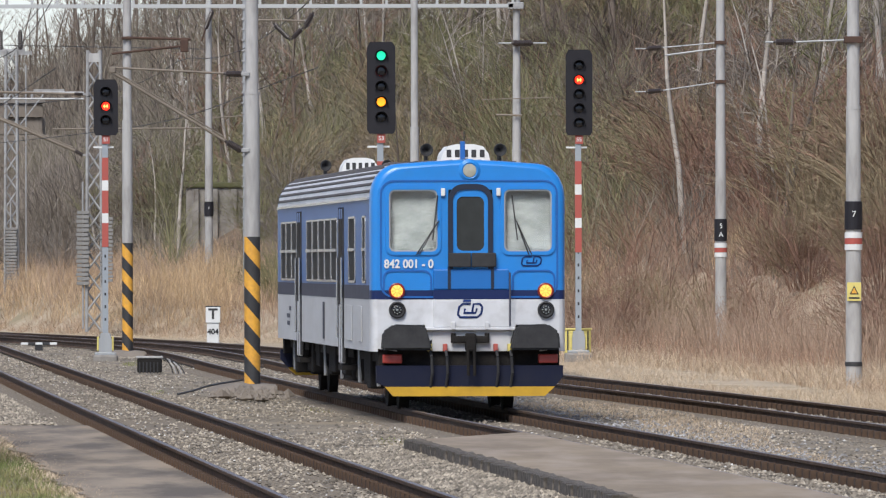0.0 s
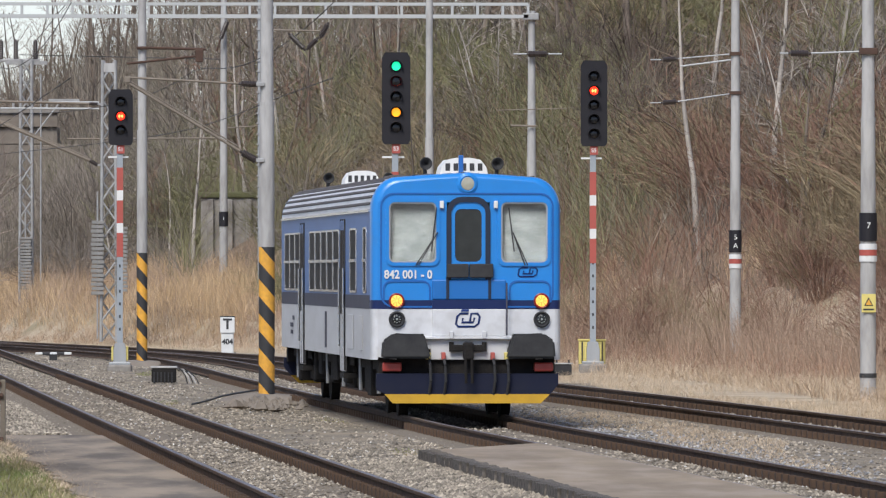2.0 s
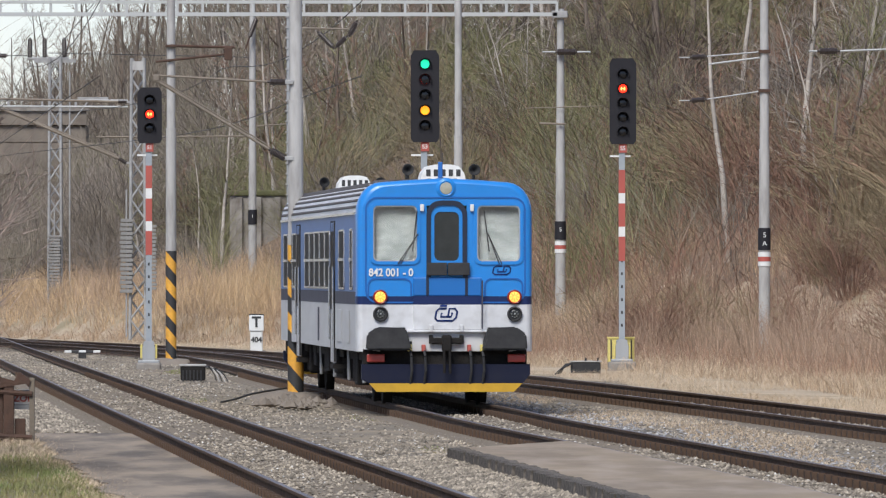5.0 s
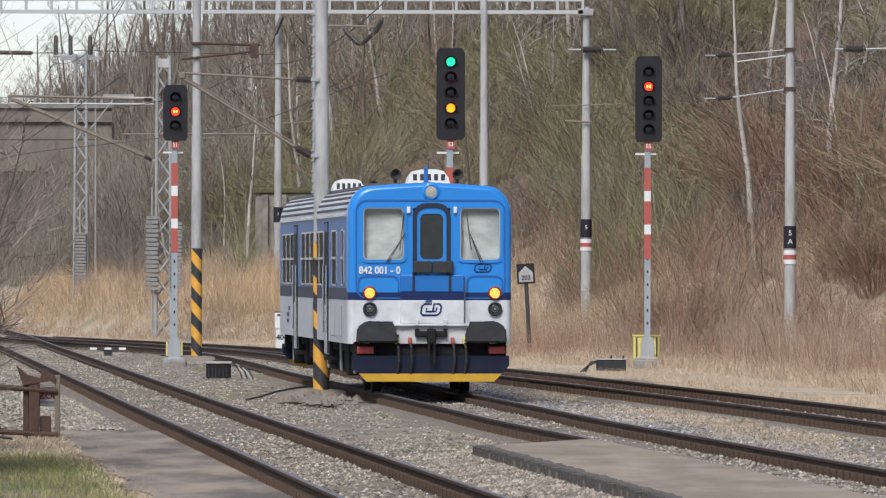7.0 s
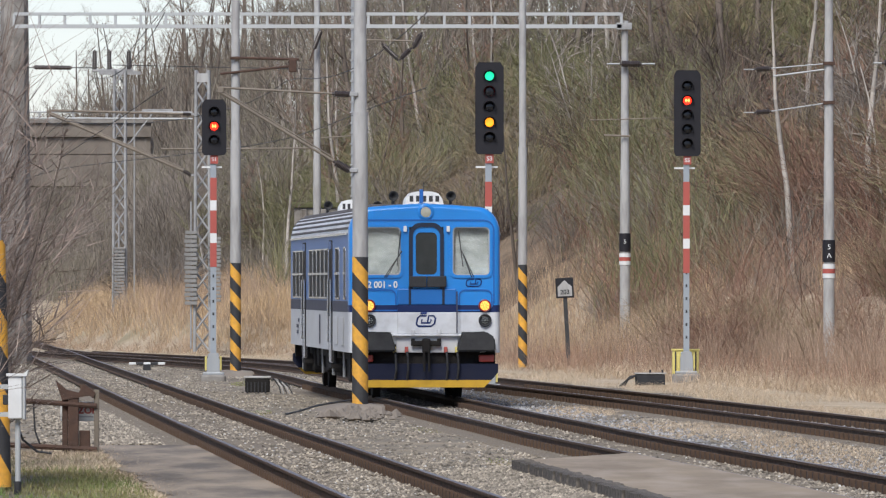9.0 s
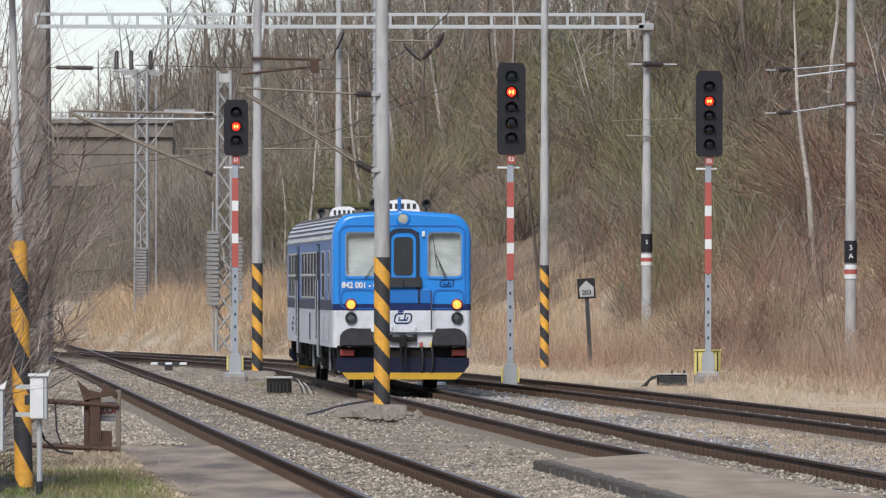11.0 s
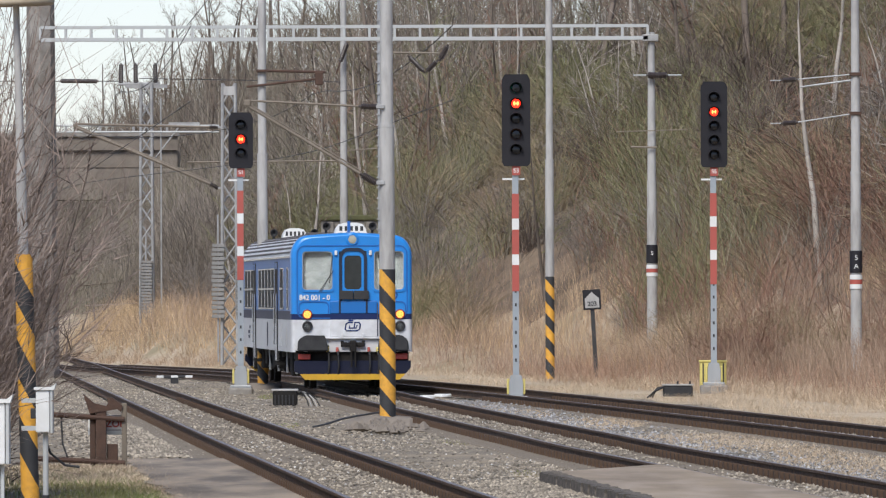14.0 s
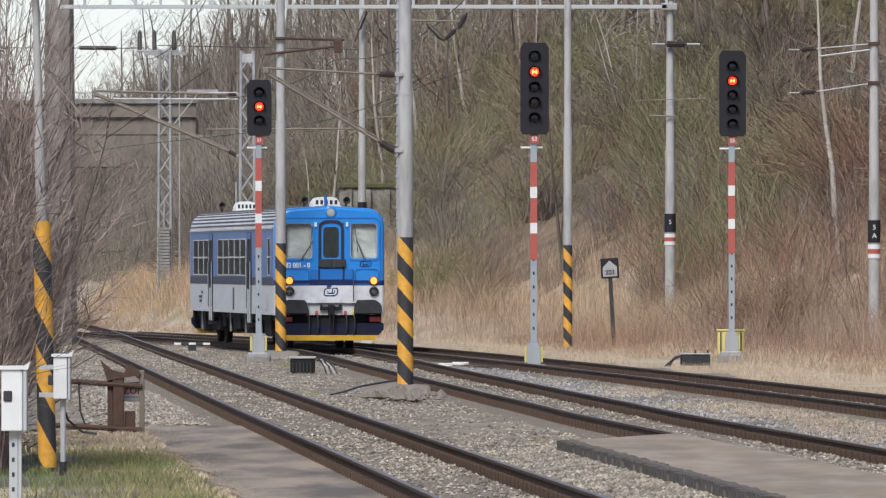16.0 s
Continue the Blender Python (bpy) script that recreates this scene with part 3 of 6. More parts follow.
def make_end(car, end):
    """The blue and white driving end. Local space: y = 0 is the face, y grows into the car."""
    flip = Matrix.Identity(4) if end == 0 else Matrix.Translation((0, CAR_L, 0)) @ Matrix.Rotation(math.pi, 4, "Z")
    nose = new("driving_end")
    nose.parent = car
    nose.matrix_basis = flip
    tagged(nose, "light blue driving end with a gangway door")
    # shell: the section shrinks and rounds off towards the face, then a flat front
    secs = []
    for y, g in ((.34, 0.0), (.16, -.003), (.08, -.016), (.035, -.036), (.01, -.066), (0, -.10)):
        s = []
        for x, z in car_section():
            k = (CAR_W + g) / CAR_W
            s.append((x * k, y, 1.6 + (z - 1.6) * (1 + g / 2.6) if z > 1.6 else z))
        secs.append(s)
    bm = skin(secs)
    ring = [v for v in bm.verts if abs(v.co.y) < 1e-6]
    ring.sort(key=lambda v: math.atan2(v.co.x, v.co.z - 1.5))
    # the white lower part below 1.6 m
    bmesh.ops.bisect_plane(bm, geom=bm.verts[:] + bm.edges[:] + bm.faces[:], plane_co=(0, 0, 1.73), plane_no=(0, 0, 1))
    bmesh.ops.bisect_plane(bm, geom=bm.verts[:] + bm.edges[:] + bm.faces[:], plane_co=(0, 0, 1.60), plane_no=(0, 0, 1))
    for f in bm.faces:
        z = f.calc_center_median().z
        f.material_index = 0 if z > 1.73 else 1 if z > 1.60 else 2
        f.smooth = True
    part("shell", bm, [M["blue"], M["navy"], M["car_white"]], nose)
    # front plate with openings for two windscreens and the gangway door
    w = CAR_W - .10 + .003
    top = [(x * (CAR_W - .10) / CAR_W, 1.6 + (z - 1.6) * (1 - .10 / 2.6)) for x, z in car_section()]
    y0, y1 = 0.0, .05
    wins = [(-1.13, -.44), (.51, 1.19)]
    wz0, wz1 = 2.28, 3.16
    for a, b in ((-w, wins[0][0]), (wins[0][1], -.285), (.345, wins[1][0]), (wins[1][1], w)):
        part("window_pillar", boxed(a, b, y0, y1, wz0, wz1), M["blue"], nose)
    for a, b in ((-w, -.285), (.345, w)):
        part("front_plate", boxed(a, b, y0, y1, 1.73, wz0), M["blue"], nose)
    part("front_brow", slab(bmesh.new(), [(x, z) for x, z in top if z > wz1] + [(w * .995, wz1), (-w * .995, wz1)], y0, y1), M["blue"], nose)
    part("waist_stripe", boxed(-w, w, y0 - .002, y1, 1.60, 1.73), M["navy"], nose, "navy stripe across the front")
    lowp = [(-w, 1.60), (w, 1.60), (w, .90), (1.02, .86), (.98, 1.24), (.68, 1.24), (.60, 1.02), (-.60, 1.02), (-.62, 1.24), (-.98, 1.24), (-1.02, .86), (-w, .90)]
    part("apron", slab(bmesh.new(), lowp, y0, y1), M["car_white"], nose, "white lower front, grimy at the edges")
    # raised surrounds
    for a, b in wins:
        fr = frame_ring(bmesh.new(), rounded(a - .05, b + .05, wz0 - .05, wz1 + .05, .12), rounded(a, b, wz0, wz1, .08), -.022, .05)
        wi = part("windscreen", fr, M["blue"], nose, "windscreen with a pale sheet for its reflected sky")
        part("seal", frame_ring(bmesh.new(), rounded(a, b, wz0, wz1, .08), rounded(a + .02, b - .02, wz0 + .02, wz1 - .02, .07), -.012, .02), M["mast_grey"], wi)
        gp = part("pane", slab(bmesh.new(), rounded(a + .02, b - .02, wz0 + .02, wz1 - .02, .07), .010, .016), M["pane"], wi)
        gp.visible_shadow = False
        # Added pale sheet imitates the sky reflected in the windscreen glass.
        part("sky_reflection", boxed(a - .02, b + .02, .11, .115, 2.2, 3.2), M["screen"], wi, "pale grey sheet standing in for sky reflected in the glass")
    # Groove shade is put into the colour of this darker blue ring.
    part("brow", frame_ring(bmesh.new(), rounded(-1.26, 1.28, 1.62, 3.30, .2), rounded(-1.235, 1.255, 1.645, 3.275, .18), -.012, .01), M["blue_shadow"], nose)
    # cab behind the glass
    cab = bmesh.new()
    box(cab, -1.28, 1.28, 1.5, 1.55, 1.0, 3.3)
    box(cab, -1.28, 1.28, .06, 1.5, 1.95, 2.0)
    box(cab, -1.28, 1.28, .06, 1.5, 3.28, 3.32)
    part("cab", cab, M["cab"], nose, "pale cab interior")
    # gangway door
    do = rounded(-.27, .33, 1.75, 3.22, .2)
    part("door_seal", frame_ring(bmesh.new(), rounded(-.29, .35, 1.72, 3.24, .22), rounded(-.22, .28, 1.80, 3.16, .16), -.03, .06), M["seal"], nose, "dark seal round the gangway door")
    d = part("gangway_door", frame_ring(bmesh.new(), rounded(-.22, .28, 1.80, 3.16, .16), rounded(-.165, .225, 2.29, 3.06, .09), -.01, .03), M["blue"], nose, "light blue gangway door with a dark window")
    part("pane", slab(bmesh.new(), rounded(-.165, .225, 2.29, 3.06, .09), .004, .02), M["dark_pane"], d)
    part("bridge_plate", boxed(-.29, .03, -.10, .0, 2.06, 2.26, .012), M["rubber"], nose, "black folded bridge plate")
    part("bridge_plate", boxed(.045, .39, -.10, .0, 2.06, 2.26, .012), M["rubber"], nose)
    part("gangway_panel", boxed(-.27, .33, -.03, .02, 1.74, 2.04, .02), M["blue"], nose)
    # raised blue panels beside the door, edged in blue darkened for shade, and the stepped centre of the apron
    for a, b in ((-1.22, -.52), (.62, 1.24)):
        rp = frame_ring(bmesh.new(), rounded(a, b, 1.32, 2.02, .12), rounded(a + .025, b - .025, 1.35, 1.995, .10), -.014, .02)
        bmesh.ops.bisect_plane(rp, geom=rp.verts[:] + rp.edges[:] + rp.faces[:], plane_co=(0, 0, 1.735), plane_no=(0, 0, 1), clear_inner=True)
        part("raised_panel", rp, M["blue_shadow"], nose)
    # Deeper blue carries the shade of the central recess in its colour.
    part("centre_panel", boxed(-.50, .58, -.045, .02, 1.735, 2.03, .02), M["blue_recess"], nose, "centre panel in a deeper blue for its shaded recess")
    for x in (-.275, .34):
        part("fold_seal", boxed(x - .022, x + .022, -.055, .0, 1.74, 2.06), M["seal"], nose)
    part("back_plate", boxed(-.52, .60, -.01, .05, .86, 1.16, .01), M["side_grey"], nose, "grey plate behind the coupling")
    part("centre_band", boxed(-.50, .58, -.047, .02, 1.602, 1.733), M["navy"], nose)
    part("centre_apron", boxed(-.50, .58, -.05, .03, 1.20, 1.60, .015), M["car_white"], nose)
    part("ledge", boxed(-.62, .70, -.09, .04, 1.16, 1.20, .01), M["car_white"], nose)
    # lamps
    for x in (-1.02, 1.10):
        l = part("marker_lamp", revolve(bmesh.new(), [(.115, .0), (.115, -.035), (.10, -.045), (.088, -.04)], "y", 24), M["amber_rim"], nose, "amber lamp with a red rim", pose(x, -.002, 1.72))
        part("lens", revolve(bmesh.new(), [(.085, -.03), (.085, -.046), (.05, -.052), (.001, -.054)], "y", 20), M["amber_glow"], l)
        for k in range(8):
            a = k * math.pi / 4
            part("lens_rib", boxed(-.004, .004, -.056, -.045, .02, .082), M["amber_rib"], l, m=Matrix.Rotation(a, 4, "Y"))
        h = part("headlamp", revolve(bmesh.new(), [(.12, 0), (.12, -.04), (.10, -.05), (.085, -.025)], "y", 24), M["rubber"], nose, "unlit round headlamp", pose(x + .005, -.002, 1.45))
        part("lens", revolve(bmesh.new(), [(.088, -.02), (.06, -.03), (.03, -.03), (.001, -.035)], "y", 20), M["lens_off"], h)
        part("bulb", revolve(bmesh.new(), [(.018, -.034), (.012, -.042), (.001, -.044)], "y", 10), M["cab"], h)
        for k in range(8):
            a = k * math.pi / 4
            part("diode", revolve(bmesh.new(), [(.011, -.026), (.008, -.035), (.001, -.036)], "y", 8), M["cab"], h, m=pose(.05 * math.cos(a), 0, .05 * math.sin(a)))
    tl = part("top_lamp", revolve(bmesh.new(), [(.17, .02), (.16, -.03), (.115, -.06), (.10, -.05)], "y", 24), M["blue"], nose, "round headlamp above the door", pose(.02, .03, 3.43))
    part("lens", revolve(bmesh.new(), [(.10, -.045), (.09, -.06), (.001, -.07)], "y", 20), M["lamp_glass"], tl)
    # lower gear
    for s in (-1, 1):
        rb = bmesh.new()
        cx = -.80 if s < 0 else .93
        cx = -.89 if s < 0 else cx
        slab(rb, [(cx - .36, .88), (cx - .34, 1.14), (cx - .18, 1.25), (cx + .26, 1.23), (cx + .36, .88)] if s < 0 else [(cx - .36, .88), (cx - .26, 1.23), (cx + .18, 1.25), (cx + .34, 1.14), (cx + .36, .88)], -.30, .05)
        bmesh.ops.bevel(rb, geom=rb.edges[:], offset=.03, segments=2, affect="EDGES")
        part("buffer_cover", rb, M["rubber"], nose, "black rubber buffer cover")
        tx = -1.09 if s < 0 else 1.13
        t_ = part("tail_lamp", boxed(tx - .14, tx + .14, -.10, .05, .69, .82, .02), M["tail"], nose, "red tail lamp")
    part("beam", boxed(-1.28, 1.30, .06, .5, .60, 1.0), M["under"], nose, "black buffer beam")
    pb = slab(bmesh.new(), [(-1.32, .66), (1.34, .66), (1.34, .50), (1.22, .36), (-1.18, .36), (-1.32, .42)], -.12, .04)
    part("plough", pb, M["plow"], nose, "dark navy snow plough")
    part("plough_edge", slab(bmesh.new(), [(-1.20, .36), (1.22, .36), (1.08, .225), (-1.08, .225)], -.13, .0), M["car_yellow"], nose, "yellow lower plough edge")
    cp = bmesh.new()
    box(cp, -.22, .26, -.10, .06, .98, 1.08, .02)
    box(cp, -.05, .09, -.32, .05, .86, 1.12, .03)
    tube(cp, (-.22, -.06, .98), (-.22, -.06, 1.12), .035)
    tube(cp, (.26, -.06, .98), (.26, -.06, 1.12), .035)
    for x in (-.03, .06):
        tube(cp, (x, -.3, .95), (x + .01, -.26, .52), .022)
    part("coupling", cp, M["under"], nose, "screw coupling with hanging link")
    for x, c in ((-.56, "pale_yellow"), (-.34, "red"), (.38, "red"), (.58, "pale_yellow")):
        hz = bmesh.new()
        pts = [Vector((x, -.10, .92)), Vector((x + .02, -.22, .78)), Vector((x + .03, -.2, .55)), Vector((x + .01, -.12, .36))]
        for a, b in zip(pts, pts[1:]):
            tube(hz, a, b, .022, n=8)
        h = part("brake_hose", hz, M["rubber"], nose, "hanging brake hose")
        part("cock", boxed(x - .03, x + .03, -.16, -.02, .86, .97, .012), M[c], h)
    # wipers
    for x0, x1, z1 in ((-.74, -.46, 2.80), (.86, .62, 2.90)):
        wp = bmesh.new()
        tube(wp, (x0, -.03, 2.24), (x1 + (.04 if x1 < 0 else .06), -.05, 2.72), .010, n=6)
        tube(wp, (x0 + .04, -.03, 2.24), (x1 + (.04 if x1 < 0 else .06), -.05, 2.72), .008, n=6)
        tube(wp, (x1 - .05 if x1 < 0 else x1 + .08, -.04, 2.44), (x1 + .02 if x1 < 0 else x1, -.04, 3.08), .010, n=6)
        part("wiper", wp, M["black"], nose)
    for x in (-.36, .43):
        part("bracket_lamp", boxed(x - .03, x + .03, -.05, .0, 3.07, 3.18, .01), M["white"], nose)
    writing("running_number", "842 001 - 0", .168, M["white"], nose, (-.85, -.016, 2.10), .0045, .90)
    for at, w_, h_ in (((.90, -.010, 2.14), .27, .13), ((.02, -.058, 1.44), .33, .19)):
        mark = emblem(nose, M["emblem_blue"], at, w_, h_)
        part("accent", slab(bmesh.new(), [(-.32 * w_, h_ * .66), (.02 * w_, h_ * .66), (.05 * w_, h_ * .82), (-.28 * w_, h_ * .82)], -.003, .003), M["emblem_blue"], mark)
    part("handrail", tubed((.585, -.12, 1.22), (.585, -.12, 1.98), .012), M["side_dark"], nose)
    for x in (-.22, .26):
        part("lifting_eye", boxed(x - .03, x + .03, -.10, -.05, 1.17, 1.28, .01), M["car_white"], nose)


railcar, wheelsets = make_railcar()


# seconds and how far the rear end stands from the camera along the line
def rear_at(t):
    return 131.1 + 1.0 * t + 0.39 * t ** 2 - 0.00395 * t ** 3


def car_pose(t):
    y1 = rear_at(t) + 3.9
    y2 = y1 + 17.2
    b1, b2 = Vector((line_b(y1), y1, 0)), Vector((line_b(y2), y2, 0))
    d = (b2 - b1).normalized()
    o = b1 - d * 3.9
    return pose(o.x, o.y, grade(y1) - .02, 0, 0, math.degrees(math.atan2(-d.x, d.y)))


def motions():
    walk(railcar, [(t * .5, car_pose(t * .5)) for t in range(33)])
    # the wheels roll: radius 0.46 m
    spins = [(k / 30, (rear_at(k / 30) - rear_at(0)) / .46) for k in range(481)]
    for w in wheelsets:
        y = w.matrix_basis.translation.y
        walk(w, [(t, pose(0, y, .462, -math.degrees(a))) for t, a in spins])
    signal_motions()


# ---- masts, posts and signals ----
def striped_post(name, x, y, z0, h, r, top, label, lean=(0, 0), base=True, collar=None, r_top=None, slim=1.0, pitch=.31, slant=1.15):
    """A round mast with a yellow and black warning band up to h, and a bare upper part to top."""
    m = thing(name, pose(x, y, z0, lean[0], lean[1]), label, "mast", "overhead line masts")
    n = 32
    bm = bmesh.new()
    rings = []
    marks = [-.5 + pitch * k for k in range(int((h + 1.2) / pitch))]
    for q in marks:
        rings.append([bm.verts.new((r * math.cos(2 * math.pi * i / n), r * math.sin(2 * math.pi * i / n),
                                    min(h, max(0.0, q - slant * r * math.cos(2 * math.pi * i / n))) + 1e-5 * q)) for i in range(n)])
    for j in range(len(marks) - 1):
        for i in range(n):
            f = bm.faces.new((rings[j][i], rings[j][(i + 1) % n], rings[j + 1][(i + 1) % n], rings[j + 1][i]))
            f.material_index = (j + 1) % 2
            f.smooth = True
    part("warning_band", bm, [M["yellow"], M["black"]], m, "yellow and black diagonal stripes")
    rt = r_top or r * .72
    up = bmesh.new()
    if collar:
        tube(up, (0, 0, h), (0, 0, collar), r * .97 * slim, r * .93 * slim, 24)
        tube(up, (0, 0, collar), (0, 0, collar + .05), r * .97 * slim, r * .97 * slim, 24)
        tube(up, (0, 0, collar + .05), (0, 0, top), r * .80 * slim, rt, 24)
    else:
        tube(up, (0, 0, h), (0, 0, top), r * .95, rt, 24)
    part("pole", up, M["mast"], m, "weathered grey pole", smooth=False)
    if base:
        fb = revolve(bmesh.new(), [(.95, -.3), (.90, -.06), (.70, .03), (.40, .07), (.22, .08)], "z", 18)
        for v in fb.verts:
            v.co += Vector((noise.noise(v.co * 3) * .08, noise.noise(v.co * 3 + Vector((5, 0, 0))) * .08, noise.noise(v.co * 4) * .04))
        part("footing", fb, M["old_stone"], m, "crumbling concrete footing")
    return m


def round_mast(name, x, y, z0, r, top, label, mark="", plate_z=3.1, warn=False, plate_w=.0, lean=0):
    m = thing(name, pose(x, y, z0, 0, lean), label, "mast", "overhead line masts")
    bm = bmesh.new()
    tube(bm, (0, 0, -.3), (0, 0, 5.0), r, r * .88, 20)
    tube(bm, (0, 0, 5.0), (0, 0, 5.06), r * .92, r * .92, 20)
    tube(bm, (0, 0, 5.06), (0, 0, top), r * .82, r * .62, 20)
    part("pole", bm, M["mast"], m, "grey concrete pole")
    if mark:
        w = r * 1.02
        pl = part("number_plate", tubed((0, 0, plate_z - .26), (0, 0, plate_z + .26), w + .012, w + .010, 20), M["sig_black"], m, "black mast number sleeve")
        for k, ch in enumerate(mark):
            writing("numeral", ch, .165, M["white"], pl, (0, -w - .02, plate_z + (.09 - .2 * k if len(mark) > 1 else .02)))
        if warn is not None:
            for dz, c in ((-.36, "white"), (-.47, "red"), (-.58, "white")):
                part("ring", tubed((0, 0, plate_z + dz - .055), (0, 0, plate_z + dz + .05), w + .01, w + .01, 20), M[c], m)
    if warn:
        s = part("warning_sign", boxed(-.13, .13, -r - .03, -r - .015, 1.48, 1.82, .006), M["pale_yellow"], m, "yellow electrical warning sign")
        t_ = slab(bmesh.new(), [(-.085, 1.60), (.085, 1.60), (0, 1.76)], -r - .036, -r - .031)
        part("triangle", t_, M["black"], s)
        part("triangle_fill", slab(bmesh.new(), [(-.055, 1.618), (.055, 1.618), (0, 1.725)], -r - .040, -r - .0365), M["yellow"], s)
        part("bar", boxed(-.1, .1, -r - .036, -r - .031, 1.52, 1.55), M["black"], s)
        part("clamp_band", tubed((0, 0, .28), (0, 0, .36), r + .01, r + .01, 20), M["black"], m)
    return m


def bright_core(bm):
    """Two brighter lobes in the middle of a burning lens."""
    for f in bm.faces:
        c = f.calc_center_median()
        if math.hypot(c.x, c.z) < .05 and abs(c.x) > abs(c.z) * .6 and c.y < -.03:
            f.material_index = 2


def lamp_unit(head, z, lit, w):
    """A hooded lens. lit: material of the glow, or None."""
    hood = bmesh.new()
    n = 20
    for k in range(n):
        a0, a1 = math.pi * (-.15 + 1.3 * k / n), math.pi * (-.15 + 1.3 * (k + 1) / n)
        q = []
        for a, y in ((a0, -.14), (a1, -.14), (a1, -.34), (a0, -.34)):
            rr = .142 if y > -.2 else .132
            yy = y if y > -.2 else y + .10 * (1 - math.sin(max(0, min(math.pi, a))))
            q.append(hood.verts.new((rr * math.cos(a), yy, z + rr * math.sin(a))))
        hood.faces.new(q)
    bmesh.ops.remove_doubles(hood, verts=hood.verts[:], dist=.0005)
    bmesh.ops.solidify(hood, geom=hood.faces[:], thickness=.008)
    h = part("hood", hood, M["sig_black"], head, "black lamp hood")
    b = bmesh.new()
    revolve(b, [(.098, .0), (.098, -.02), (.08, -.035), (.055, -.040), (.001, -.045)], "y", 20)
    if lit:
        bright_core(b)
    lens = part("lens", b, [lit or M["lens_off"], M["lens_off"], M["lamp_core"] if lit == M["lamp_red"] else lit or M["lens_off"]], head, "lit signal lens" if lit else "unlit signal lens", pose(0, -.14, z))
    return lens


def flap_lens(head, z, material):
    """A lens made to flip for switching on and off: glass on one side, blank on the other."""
    b = bmesh.new()
    revolve(b, [(.098, .0), (.098, -.02), (.08, -.032), (.062, -.036), (.001, -.04)], "y", 20)
    bright_core(b)
    c = bmesh.new()
    revolve(c, [(.098, .002), (.098, .02), (.08, .032), (.001, .04)], "y", 20)
    for f in c.faces:
        f.material_index = 1
    me = bpy.data.meshes.new("tmp")
    c.to_mesh(me)
    c.free()
    b.from_mesh(me)
    bpy.data.meshes.remove(me)
    return part("switching_lens", b, [material, M["lens_off"], M["lamp_core"] if material == M["lamp_red"] else material], head, "signal lens flipped over to switch its light", pose(0, -.17, z))


def make_signal(x, y, z0, pole_h, lamps, lit, mark, label, w=.60, turning=(), pitch=.335, foot=.55, up=0.0, drop=0.0):
    s = thing("colour_light_signal", pose(x, y, z0), label, "railway signal", "colour-light signals")
    # mast in painted sections
    secs = [(0.0, .45, "post_grey", .13), (.45, 2.28 + up, "post_grey", .068), (2.28 + up, 2.85 + up, "red", .075), (2.85 + up, 3.08 + up, "white", .075),
            (3.08 + up, 3.62 + up, "red", .075), (3.62 + up, 3.86 + up, "white", .075), (3.86 + up, 4.40 + up, "red", .075), (4.40 + up, pole_h - .12, "post_grey", .068)]
    for a, b, c, r in secs:
        p = bmesh.new()
        if r > .1:
            box(p, -r, r, -r, r, a, b, .03)
        else:
            box(p, -r, r, -r, r, a, b)
        part("mast_section", p, M[c], s, {"red": "red mast section", "white": "white mast section"}.get(c, "grey mast section"))
    for k in range(6):
        z = .75 + .30 * k
        part("bolt_hole", boxed(-.02, .02, -.074, -.068, z, z + .07), M["black"], s)
    part("base_cover", slab(bmesh.new(), [(-.15, .0), (.15, .0), (.15, .30), (.10, .46), (-.10, .46), (-.15, .30)], -.185, -.02), M["mast_grey"], s)
    for sx in (-1, 1):
        part("base_side", boxed(sx * .175 - .025, sx * .175 + .025, -.16, .1, .04, .38, .02), M["pale_yellow"], s)
    part("foot_plate", boxed(-.25, .25, -.22, .22, -.06, .0, .01), M["mast_grey"], s)
    part("foundation", boxed(-foot * .8, foot * .8, -.35, .35, -.45, -.06, .04), M["concrete"], s, "concrete signal foundation")
    pl = part("name_plate", boxed(-.07, .11, -.10, -.08, pole_h - .20, pole_h + .0, .004), M["red"], s, "small red name plate")
    writing("lettering", mark, .13, M["white"], pl, (.02, -.104, pole_h - .10), .002)
    part("bracket_arm", boxed(-.28, .20, -.02, .03, pole_h - .30, pole_h - .26), M["white"], s)
    hh = lamps * pitch + .32
    hd = new("signal_head")
    hd.parent = s
    hd.matrix_basis = pose(.02, 0, pole_h)
    tagged(hd, "black signal head with %d lamps" % lamps)
    oct_ = [(-w / 2, .08), (-w / 2 + .05, 0), (w / 2 - .05, 0), (w / 2, .08), (w / 2, hh - .12), (w / 2 - .07, hh), (-w / 2 + .07, hh), (-w / 2, hh - .12)]
    part("backboard", slab(bmesh.new(), oct_, -.14, -.11), M["sig_black"], hd, "matt black backboard")
    part("housing", boxed(-.16, .16, -.11, .14, .1, hh - .12, .02), M["sig_black"], hd)
    lenses = {}
    for k in range(lamps):
        z = hh - .30 - drop - k * pitch
        if k in turning:
            lamp_unit(hd, z, None, w)
            lenses[k] = flap_lens(hd, z, turning[k])
        else:
            lamp_unit(hd, z, lit.get(k), w)
    return s, lenses


post_near = striped_post("striped_mast", -.68, 166.2, -.15, 2.72, .145, 11.5, "grey catenary mast with yellow and black warning band beside the track", collar=5.28)
post_mid = striped_post("striped_mast", -4.04, 229.5, -.15, 2.75, .135, 12, "grey catenary mast with warning band next to a signal", collar=5.75)
post_far = striped_post("striped_mast", 3.41, 252, -.2, 2.80, .125, 11.3, "spotted concrete mast with warning band at the foot of the bank", base=False, collar=5.95)
